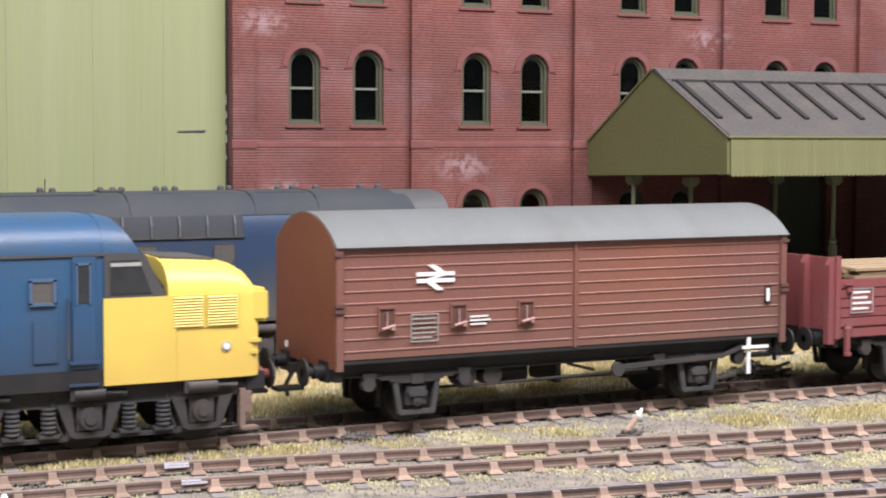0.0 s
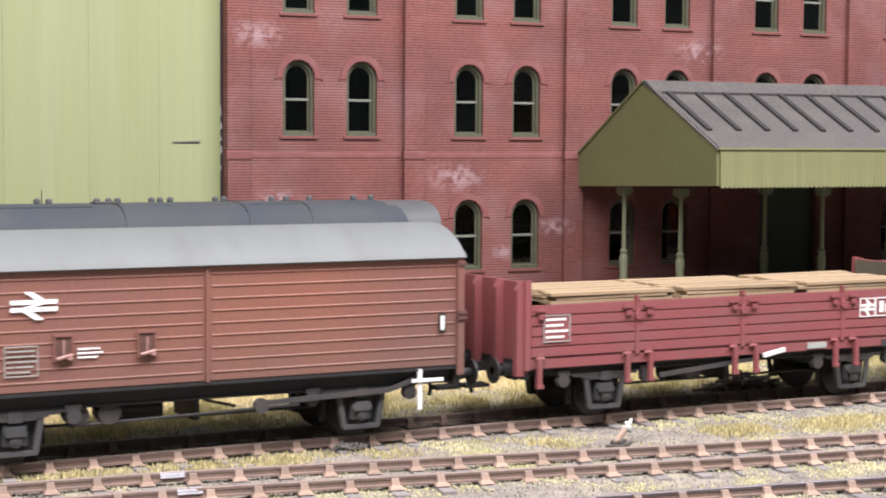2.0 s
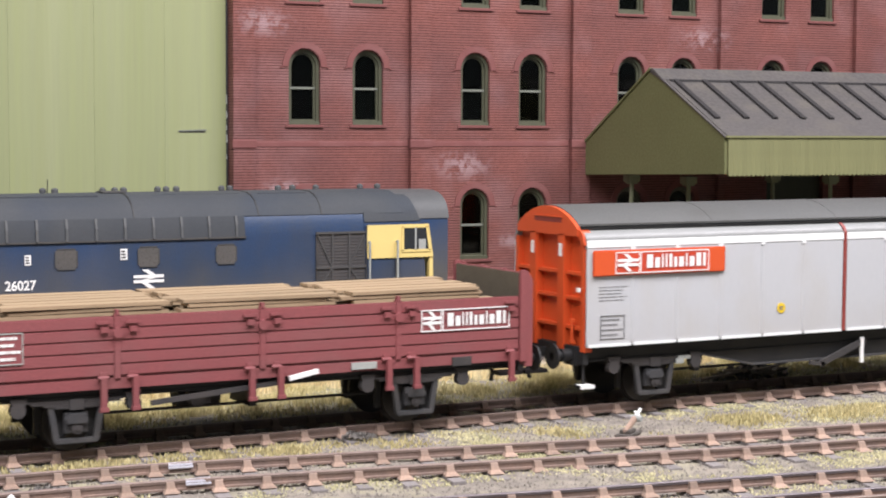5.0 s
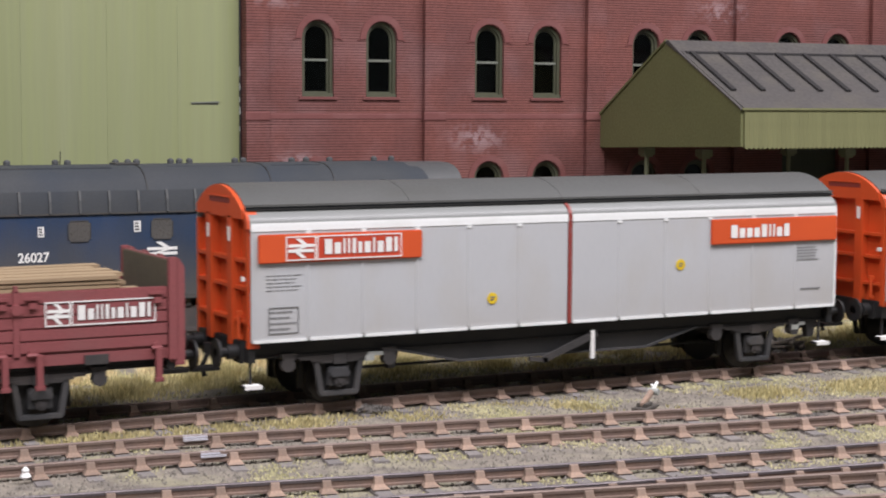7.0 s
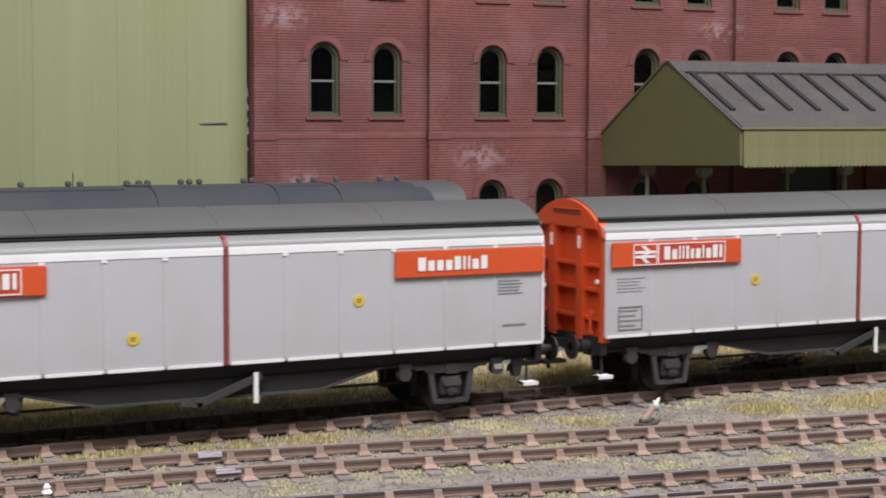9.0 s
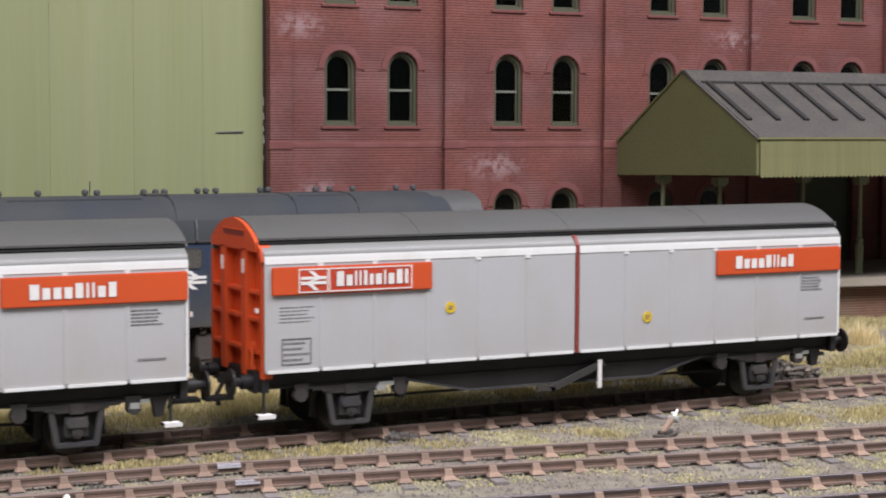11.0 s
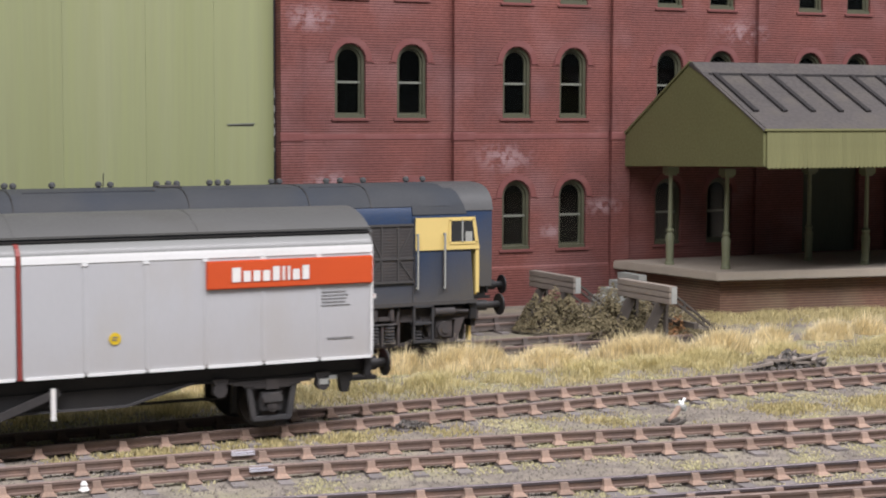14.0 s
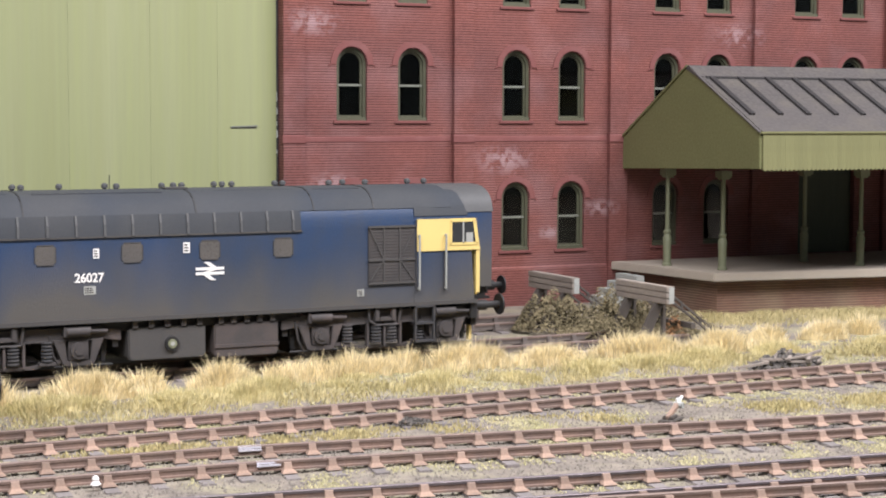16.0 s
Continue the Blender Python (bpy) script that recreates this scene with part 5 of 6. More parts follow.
        for (ya, za), (yb, zb) in zip(prof_r, prof_r[1:]):
            rr.beam((x, ya * 1.002, za + .004), (x, yb * 1.002, zb + .004), .03, .012)
        part("roof_seam", rr, BLACK, loco)
    for xa, xb, ya in ((-5.6, -3.4, -.72), (-2.9, .0, -.78), (1.2, 3.2, -.70), (3.6, 4.8, -.74)):
        part("roof_hatch", Shape().box(xa, xb, ya, ya + 1.1, 3.86, 3.935), BLUE_GRIME, loco, bevel=.02)
    for x in (-4.4, -1.5, 2.2, 4.2, 5.6):
        part("lifting_eye", Shape().box(x - .05, x + .05, -.93, -.85, 3.72, 3.83), GRIME, loco, bevel=.01)
    part("exhaust_box", Shape().box(.2, .75, -.35, .15, 3.95, 4.0), GRIME, loco, bevel=.02)
    # lower grime band, doors, grille
    part("valance", Shape().box(x0 + .1, x1 - .05, side - .012, side + .02, 1.17, 1.26), GRIME, loco)
    part("valance", Shape().box(x0 + .1, x1 - .05, 1.33, 1.362, 1.17, 1.26), GRIME, loco)
    part("buffer_beam", Shape().box(x1 - .2, x1 - .02, -1.28, 1.28, .78, 1.2), BLACK, loco, bevel=.02)
    part("buffer_beam", Shape().box(x0 + .02, x0 + .2, -1.28, 1.28, .78, 1.2), BLACK, loco, bevel=.02)
    buffers(loco, x1 - .05, 1, 1.05, .88, .26)
    buffers(loco, x0 + .05, -1, 1.05, .6, .26)
    g = part("body_grille", Shape().box(4.72, 5.93, side - .03, side, 1.74, 3.07), FRAME_GREY, loco, "large dusty grey side grille", bevel=.01)
    for i in range(18):
        z = 1.80 + i * .07
        part("grille_slat", Shape().prism([(side - .03, z), (side - .034, z + .012), (side - .03, z + .04)], 4.78, 5.87), FRAME_GREY, g)
    part("grille_bar", Shape().box(4.72, 5.93, side - .055, side - .03, 2.26, 2.31).box(4.72, 5.93, side - .055, side - .03, 3.03, 3.08).box(4.72, 5.93, side - .055, side - .03, 1.72, 1.77), GRIME, g)
    part("grille_brace", Shape().box(5.10, 5.14, side - .05, side - .03, 1.77, 3.03).box(5.51, 5.55, side - .05, side - .03, 1.77, 3.03)
         .beam((4.76, side - .04, 1.80), (5.10, side - .04, 2.26), .02, .03).beam((5.89, side - .04, 1.80), (5.55, side - .04, 2.26), .02, .03)
         .beam((4.76, side - .04, 3.0), (5.10, side - .04, 2.32), .02, .03).beam((5.89, side - .04, 3.0), (5.55, side - .04, 2.32), .02, .03), GRIME, g)
    # cab side: cream yellow panel, window, door rails
    yel = part("cab_side_panel", Shape().prism([(5.96, 2.45), (7.66, 2.45), (7.54, 3.20), (5.99, 3.20)], side - .02, side + .01, "y"), YELLOW_CAB, loco, "cream yellow cab side panel")
    part("door_outline", Shape().box(5.955, 5.975, side - .03, side, 1.5, 3.2).box(6.70, 6.72, side - .022, side, 1.5, 2.45), GRIME, loco)
    fr = Shape().box(6.86, 7.60, side - .035, side - .015, 2.57, 2.63).box(6.86, 7.52, side - .035, side - .015, 3.12, 3.17).box(6.85, 6.90, side - .035, side - .015, 2.6, 3.15)
    fr.prism([(7.54, 2.6), (7.60, 2.6), (7.52, 3.15), (7.46, 3.15)], side - .035, side - .015, "y")
    wf = part("cab_window", Shape().prism([(6.88, 2.6), (7.57, 2.6), (7.49, 3.14), (6.88, 3.14)], side - .026, side - .018, "y"), GLASS_DARK, loco, "dark cab side window in cream frame")
    part("cab_window_frame", fr, YELLOW_CAB, wf)
    part("cab_window_bar", Shape().box(7.18, 7.22, side - .035, side - .02, 2.6, 3.14), CONCRETE, wf)
    part("cab_seat_back", Shape().box(7.28, 7.46, side - .029, side - .024, 2.62, 2.86), CONCRETE, wf)
    for x in (6.02, 6.72):
        part("hand_rail", Shape().tube((x, side - .08, 1.55), (x, side - .08, 2.85), .025, 8).box(x - .02, x + .02, side - .08, side, 2.8, 2.84).box(x - .02, x + .02, side - .08, side, 1.56, 1.6), CONCRETE, loco, "pale handrail")
    part("nose_edge", Shape().box(x1 - .09, x1 + .0, side + .0, side + .10, 1.42, 2.46), YELLOW_CAB, loco, "cream yellow front edge")
    part("front_panel", Shape().box(x1 - .03, x1 + .025, -1.18, 1.18, 1.36, 2.44), YELLOW, loco, "yellow cab front")
    part("front_pipe", Shape().tube((x1 + .08, -1.0, 2.35), (x1 + .08, -1.0, 1.6), .03, 6).box(x1 + .02, x1 + .14, -1.1, -.9, 1.7, 2.1), YELLOW_CAB, loco)
    for x, w in ((-2.77, .44), (-.88, .46), (.88, .46), (2.62, .46)):
        win = part("side_window", Shape().prism(
            [(x - w / 2 + .06, 2.45), (x + w / 2 - .06, 2.45), (x + w / 2, 2.51), (x + w / 2, 2.81), (x + w / 2 - .06, 2.87), (x - w / 2 + .06, 2.87), (x - w / 2, 2.81), (x - w / 2, 2.51)], side - .012, side + .01, "y"), WINDOW_DUST, loco, "dusty bodyside window")
        part("window_surround", Shape().box(x - w / 2 + .04, x + w / 2 - .04, side - .02, side - .01, 2.44, 2.46).box(x - w / 2 + .04, x + w / 2 - .04, side - .02, side - .01, 2.86, 2.88)
             .box(x - w / 2 - .01, x - w / 2 + .01, side - .02, side - .01, 2.5, 2.82).box(x + w / 2 - .01, x + w / 2 + .01, side - .02, side - .01, 2.5, 2.82), GRIME, win)
    double_arrow(loco, .55, 1.99, .66, .40, side - .005)
    txt = bpy.data.curves.new("running_number", "FONT")
    txt.body, txt.size, txt.extrude, txt.offset = "26027", 0.27 * K, 0.004 * K, 0.006 * K
    txt.materials.append(WHITE)
    num = new("running_number", txt)
    num.parent = loco
    num.matrix_basis = pose(-2.15 * K, (side - .012) * K, 2.06 * K, 90, 0, 0)
    num.scale = (0.94, 1, 1)
    for xa, xb, za, zb in ((-1.74, -1.61, 2.56, 2.77), (.27, .42, 2.61, 2.84), (-1.95, -1.69, 1.79, 1.97), (4.45, 4.62, 1.46, 1.62)):
        lab = part("small_label", Shape().box(xa, xb, side - .012, side, za, zb), WHITE if za > 2.5 else CONCRETE, loco)
        bars(lab, "label_print", 3, xa + .02, xb - .02, za + .02, zb - .02, side - .012, GRIME, gaps=.4, seed=2, thick=.004)
    # underside: tanks and bogies
    for a, b, zb in ((-.95, .82, .27), (1.02, 2.55, .22)):
        tk = part("fuel_tank", Shape().prism([(a, 1.0), (a, zb + .1), (a + .06, zb), (b - .06, zb), (b, zb + .1), (b, 1.0)], side + .12, 1.2, "y"), GRIME if a < 0 else BOGIE_BROWN, loco, "grimy brown underfloor tank", bevel=.03)
        for k in range(5):
            x = a + .15 + k * (b - a - .3) / 4
            part("tank_bracket", Shape().box(x - .06, x + .06, side + .08, side + .16, 1.0, 1.17), FRAME_GREY, tk)
        if a < 0:
            gz, gx = .62, .03
            part("tank_gauge", Shape().tube((gx, side + .06, gz), (gx, side + .12, gz), .16, 18), BLACK, tk)
            part("gauge_dial", Shape().tube((gx, side + .045, gz), (gx, side + .06, gz), .10, 16), POST_PAINT, tk)
            part("gauge_cap", Shape().tube((gx, side + .03, gz), (gx, side + .045, gz), .05, 12), CONCRETE, tk)
        else:
            part("tank_ledge", Shape().box(a, b, side + .09, side + .13, .45, .52), BOGIE_BROWN, tk)
    part("underframe", Shape().box(x0 + .2, x1 - .2, -1.1, 1.1, .95, 1.24), BLACK, loco)
    for cx in (5.2, -3.64):
        bg, sets = bogie(loco, cx, (-1.6, 1.6), .546, BOGIE_BROWN, step=True)
        for x, r in sets:
            spoked_wheelset(loco, x, r)
    for x in (6.2, -4.64):
        lad = Shape().box(x - .27, x - .21, side - .02, side + .06, .30, 1.2).box(x + .21, x + .27, side - .02, side + .06, .30, 1.2)
        for z in (.30, .72, 1.12):
            lad.box(x - .27, x + .27, side - .03, side + .16, z, z + .06)
        part("cab_steps", lad, CAGE_GREY, loco, "grey two-rung cab steps", bevel=.01)
    part("life_guard", Shape().box(7.6, 7.66, -.95, -.8, .12, .8), YELLOW_CAB, loco, "pale rail guard bracket")
    return loco


stored_loco()


def stored_coach():
    coach = thing("passenger_coach", "rail-blue passenger coach with grey ventilated roof", "coach", 0, 11.37, 0)
    x0, x1 = -9.7, 10.3
    prof = loco_profile(1.36, 1.1, 3.08, 3.80, k=.62)
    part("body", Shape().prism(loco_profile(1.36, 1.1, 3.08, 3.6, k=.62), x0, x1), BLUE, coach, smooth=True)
    rp = [p for p in prof if p[1] > 3.1]
    part("roof", Shape().prism([(1.38, 3.1)] + rp + [(-1.38, 3.1)], x0 - .02, x1 + .02), COACH_ROOF, coach, "grey coach roof", smooth=True)
    for i in range(6):
        x = x0 + 1.2 + 3.2 * i
        win = part("window", Shape().box(x, x + 1.6, -1.375, -1.35, 2.0, 2.85), GLASS_DARK, coach)
        part("window_frame", Shape().box(x - .03, x + 1.63, -1.38, -1.36, 1.96, 2.0).box(x - .03, x + 1.63, -1.38, -1.36, 2.85, 2.89), CONCRETE, win)
    for x in (-8.6, -7.2, -5.9, -4.5, -3.2, -2.1, -1.95, -.96, .18, .41, 1.57, 1.87, 2.09, 3.02, 3.24, 3.5, 4.68, 4.9, 6.11, 6.6, 7.15, 8.5, 9.0):
        part("roof_vent", Shape().lathe([(.05, 3.72), (.05, 3.82), (.085, 3.84), (.085, 3.91), (.04, 3.95)], x, -.1 if int(x * 100) % 2 else .12, 10), VENT_GREY, coach)
    part("aerial", Shape().tube((.26, 0, 3.8), (.27, 0, 4.15), .012, 5), BLACK, coach)
    part("underframe", Shape().box(x0 + .1, x1 - .1, -1.2, 1.2, .8, 1.1).box(-3, 3, -1.1, 1.1, .35, .8), BLACK, coach)
    part("gangway", Shape().box(x1, x1 + .12, -.5, .5, 1.1, 3.2).box(x1 + .04, x1 + .3, -.42, .42, 1.15, 3.1), BLACK, coach)
    buffers(coach, x1, 1, 1.07, .6, .25)
    buffers(coach, x0, -1, 1.07, .6, .25)
    for cx in (x0 + 2.6, x1 - 2.6):
        bogie(coach, cx, (-1.3, 1.3), .46, FRAME_GREY)
        for q in (-1.3, 1.3):
            spoked_wheelset(coach, cx + q, .46)


stored_coach()


def train_loco():
    """Six-axle nose-ended diesel hauling the train; its visible nose is at x = 0 and the body runs to -18.2."""
    loco = thing("diesel_locomotive", "rail-blue six-axle diesel locomotive with bright yellow nose", "locomotive", group="goods train")
    L, side, h = 18.2, -1.32, 1.32
    prof = loco_profile(h, 1.12, 3.30, 3.93, k=.6)
    n = len(prof)
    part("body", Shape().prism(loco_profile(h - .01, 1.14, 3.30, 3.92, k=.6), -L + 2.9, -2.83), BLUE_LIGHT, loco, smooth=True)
    part("lower_grime", Shape().box(-L + 2.9, -2.84, side - .012, side + .02, 1.08, 1.40), BLACK, loco, "sooty black lower bodyside")
    part("roof_edge", Shape().box(-L + 2.9, -2.3, side - .015, side + .05, 3.26, 3.30), GRIME, loco)
    part("upper_side_grilles", Shape().box(-L + 4.0, -4.9, side - .03, side, 2.72, 3.24), GRIME, loco, "grey upper bodyside grilles")
    for q, at in ((1, 0.0), (-1, -L)):
        X = lambda v: at + q * v
        sx = lambda pts: [(X(a), b) for a, b in pts]
        fl = 1 if q > 0 else -1
        # cab with raked windscreen
        cab = Shape()
        back = [(X(-2.84), y, z) for y, z in prof]
        face = [(X(-1.70 - (0 if z < 2.55 else (z - 2.55) * .62)), y * (1 if z < 3.3 else .97), z - (0.0 if z < 3.3 else .05)) for y, z in prof]
        fs = [tuple(range(n - 1, -1, -1)), tuple(range(n, 2 * n))] + [(i, (i + 1) % n, n + (i + 1) % n, n + i) for i in range(n)]
        cab.add(back + face, fs if q > 0 else [f[::-1] for f in fs])
        cabo = part("cab", cab, BLUE_LIGHT, loco, smooth=True)
        for sgn in (-1, 1):
            yy = sgn * (h + .004)
            t = sorted((yy, yy + sgn * .02))
            surround = part("cab_window_surround", Shape().prism(sx([(-2.82, 2.56), (-1.76, 2.56), (-2.14, 3.28), (-2.82, 3.28)])[::fl], *t, "y"), GRIME, cabo, "dark grey window surround")
            t2 = sorted((yy + sgn * .02, yy + sgn * .03))
            part("cab_window", Shape().prism(sx([(-2.72, 2.62), (-2.02, 2.62), (-2.24, 3.18), (-2.72, 3.18)])[::fl], *t2, "y"), GLASS_DARK, surround)
            t3 = sorted((yy + sgn * .02, yy + sgn * .04))
            part("window_rail", Shape().box(*sorted((X(-2.72), X(-2.2))), *t3, 3.08, 3.14), CONCRETE, surround)
            part("yellow_side", Shape().box(*sorted((X(-2.84), X(-1.6))), *sorted((yy, yy + sgn * .022)), 1.12, 2.56), YELLOW, cabo, "yellow lower cab side")
        # windscreen
        ws = part("windscreen", Shape().add([(X(-1.72), -1.1, 2.68), (X(-1.72), 1.1, 2.68), (X(-2.10), .98, 3.32), (X(-2.10), -.98, 3.32), (X(-1.8), -1.1, 2.68), (X(-1.8), 1.1, 2.68), (X(-2.2), .98, 3.32), (X(-2.2), -.98, 3.32)],
                                            [(0, 1, 2, 3), (7, 6, 5, 4), (0, 4, 5, 1), (1, 5, 6, 2), (2, 6, 7, 3), (3, 7, 4, 0)]), GLASS_DARK, cabo)
        # nose: rounded over the top and front
        nose = Shape()
        rings = []
        for v, top, w in ((-1.72, 3.17, 1.32), (-1.0, 3.13, 1.318), (-.62, 3.10, 1.315), (-.42, 3.04, 1.30), (-.25, 2.94, 1.275), (-.14, 2.78, 1.24), (-.07, 2.5, 1.19)):
            sec = [(-w, 1.12), (w, 1.12), (w, 2.5)] + [(w * math.copysign(abs(math.cos(math.pi * i / 12)) ** .5, math.cos(math.pi * i / 12)), 2.5 + (top - 2.5) * math.sin(math.pi * i / 12) ** .8) for i in range(1, 12)] + [(-w, 2.5)]
            rings.append([(X(v), y, z) for y, z in sec])
        m = len(rings[0])
        vs = [p for r in rings for p in r]
        fs = [tuple(range(m - 1, -1, -1)), tuple(range(len(vs) - m, len(vs)))]
        for k in range(len(rings) - 1):
            fs += [(k * m + i, k * m + (i + 1) % m, (k + 1) * m + (i + 1) % m, (k + 1) * m + i) for i in range(m)]
        nose.add(vs, fs if q > 0 else [f[::-1] for f in fs])
        no = part("nose", nose, YELLOW, loco, "bright yellow rounded nose", smooth=True)
        part("nose_top_panel", Shape().prism(sx([(-1.66, 3.12), (-.7, 3.08), (-.7, 3.125), (-1.66, 3.18)])[::fl], -.72, .72, "y"), GRIME, no, "dark anti-glare nose top")
        part("headcode_box", Shape().box(*sorted((X(-.26), X(.12))), -1.25, 1.25, 2.04, 2.62), YELLOW, no, bevel=.06)
        part("nose_doors", Shape().box(*sorted((X(-.1), X(.0))), -.45, .45, 1.2, 2.0), YELLOW, no, bevel=.03)
        for sgn in (-1, 1):
            yy = sgn * 1.315
            for a, b in ((-1.68, -1.09), (-1.06, -.47)):
                gr = part("nose_grille", Shape().box(*sorted((X(a), X(b))), *sorted((yy, yy + sgn * .02)), 2.0, 2.56), YELLOW, no)
                for i in range(11):
                    z = 2.03 + .047 * i
                    part("grille_slat", Shape().prism([(yy + sgn * .02, z), (yy + sgn * .042, z + .006), (yy + sgn * .02, z + .034)][::-sgn], *sorted((X(a + .03), X(b - .03)))), YELLOW, gr)
            part("marker_lamp", Shape().tube((X(-.70), yy, 1.66), (X(-.70), yy + sgn * .02, 1.66), .085, 14), CONCRETE, no, "small round lamp bezel")
            part("lamp_lens", Shape().tube((X(-.70), yy + sgn * .02, 1.66), (X(-.70), yy + sgn * .035, 1.66), .055, 12), LAMP_LENS, no, "small round white lamp")
            part("tail_bracket", Shape().box(*sorted((X(-.28), X(-.05))), *sorted((yy * .93, yy * .93 + sgn * .06)), 1.7, 1.76).box(*sorted((X(-.3), X(-.1))), *sorted((yy * .93, yy * .93 + sgn * .06)), 1.5, 1.56), YELLOW, no)
            # door and small window behind the cab
            yb = sgn * h
            dr = part("cab_door", Shape().box(*sorted((X(-3.36), X(-2.96))), *sorted((yb, yb + sgn * .025)), 1.42, 3.27), BLUE_LIGHT, loco, bevel=.01)
            part("door_window", Shape().box(*sorted((X(-3.27), X(-3.08))), *sorted((yb + sgn * .025, yb + sgn * .032)), 2.5, 3.12), GLASS_DARK, dr)
            part("door_window_frame", Shape().box(*sorted((X(-3.30), X(-3.27))), *sorted((yb + sgn * .02, yb + sgn * .045)), 2.48, 3.15).box(*sorted((X(-3.08), X(-3.05))), *sorted((yb + sgn * .02, yb + sgn * .045)), 2.48, 3.15).box(*sorted((X(-3.30), X(-3.05))), *sorted((yb + sgn * .02, yb + sgn * .045)), 3.12, 3.16), WORN_BLUE, dr)
            part("door_sill", Shape().box(*sorted((X(-3.42), X(-2.92))), *sorted((yb, yb + sgn * .06)), 1.50, 1.55).box(*sorted((X(-3.42), X(-2.92))), *sorted((yb, yb + sgn * .05)), 1.14, 1.18), BLUE_LIGHT, dr)
            part("door_rail", Shape().tube((X(-3.44), yb + sgn * .05, 1.6), (X(-3.44), yb + sgn * .05, 2.6), .02, 6), BLUE, dr)
            wn = part("side_window", Shape().box(*sorted((X(-4.02), X(-3.66))), *sorted((yb, yb + sgn * .012)), 2.52, 2.88), WINDOW_DUST, loco)
            part("window_frame", Shape().box(*sorted((X(-4.06), X(-3.62))), *sorted((yb, yb + sgn * .03)), 2.48, 2.53).box(*sorted((X(-4.06), X(-3.62))), *sorted((yb, yb + sgn * .03)), 2.87, 2.92).box(*sorted((X(-4.06), X(-4.01))), *sorted((yb, yb + sgn * .03)), 2.5, 2.9).box(*sorted((X(-3.67), X(-3.62))), *sorted((yb, yb + sgn * .03)), 2.5, 2.9), WORN_BLUE, wn)
            part("vent_panel", Shape().box(*sorted((X(-4.0), X(-3.6))), *sorted((yb, yb + sgn * .015)), 1.55, 2.25), BLUE_LIGHT, loco)
        part("buffer_beam", Shape().box(*sorted((X(-.3), X(.06))), -1.2, 1.2, .86, 1.18), BLACK, loco, bevel=.02)
        buffers(loco, X(-.08), q, 1.08, .36, .26, red=True)
        part("step_bracket", Shape().box(*sorted((X(-.42), X(-.32))), -1.24, -1.1, .22, .9).box(*sorted((X(-.32), X(-.2))), -1.22, -1.18, .5, .86).box(*sorted((X(-.42), X(-.1))), -1.3, -1.1, .2, .25), RAIL_RUST, loco, "rusty end step bracket")
        part("snow_guard", Shape().prism([(-.6, .2), (.6, .2), (.6, .75), (-.6, .75)], *sorted((X(-.25), X(-.2)))), BLACK, loco)
    part("underframe", Shape().box(-L + .3, -.3, -1.1, 1.1, .92, 1.14), BLACK, loco)
    part("fuel_tank", Shape().prism([(-1.2, 1.0), (-1.2, .45), (-.9, .25), (.9, .25), (1.2, .45), (1.2, 1.0)], -L / 2 - 1.9, -L / 2 + 1.9), BOGIE_BROWN, loco, bevel=.03)
    for cx in (-3.05, -L + 3.05):
        bg, sets = bogie(loco, cx, (-1.95, 0, 1.95), .55, FRAME_GREY)
        for x, r in sets:
            WHEELS.append(spoked_wheelset(loco, x, r))
    for i in range(4):
        part("roof_fan", Shape().tube((-L / 2 - 4 + 2 * i, 0, 3.9), (-L / 2 - 4 + 2 * i, 0, 3.96), .5, 18), GRIME, loco)
    return loco


lead_loco = train_loco()
LOCO_X = -24.5


# ---- the ends of the sidings ----
def buffer_stop(x, y, turn, z, group="siding ends"):
    st = thing("buffer_stop", "old rail-built buffer stop with bleached timber beam", "buffer stop", x, y, z, rz=turn, group=group)
    for i in range(3):
        part("beam_plank", Shape().box(-.12, .12, -1.2, 1.2, 1.0 + .155 * i, 1.145 + .155 * i), OLD_WOOD, st, bevel=.015)
    part("beam_end", Shape().box(-.06, .10, -1.215, -1.2, 1.02, 1.44), CONCRETE, st, "white-painted beam end")
    for q in (-.68, .68):
        part("raking_rail", Shape().beam((.15, q, 1.36), (2.15, q, -.1), .06, .05).beam((.15, q, 1.2), (2.0, q, -.14), .06, .05).beam((.7, q, .95), (.72, q, .80), .04, .06).beam((1.3, q, .52), (1.32, q, .36), .04, .06), TAR_WOOD, st)
        part("gusset_plate", Shape().prism([(-.12, 1.0), (.12, 1.0), (-.3, .1), (-.75, -.1), (-.42, .35)], q - .05, q + .05, "y"), TAR_WOOD, st)
        part("upright_rail", Shape().beam((.14, q, -.2), (.14, q, 1.35), .08, .12), TAR_WOOD, st)
        part("front_strut", Shape().beam((-.12, q, .95), (-.7, q, -.1), .08, .1), TAR_WOOD, st)
    part("cross_timber", Shape().beam((.9, -.95, .38), (.9, .95, .38), .14, .14), TAR_WOOD, st)
    return st


buffer_stop(13.3, 7.2, 0, -.14)
buffer_stop(12.95, 11.2, 0, -.25)


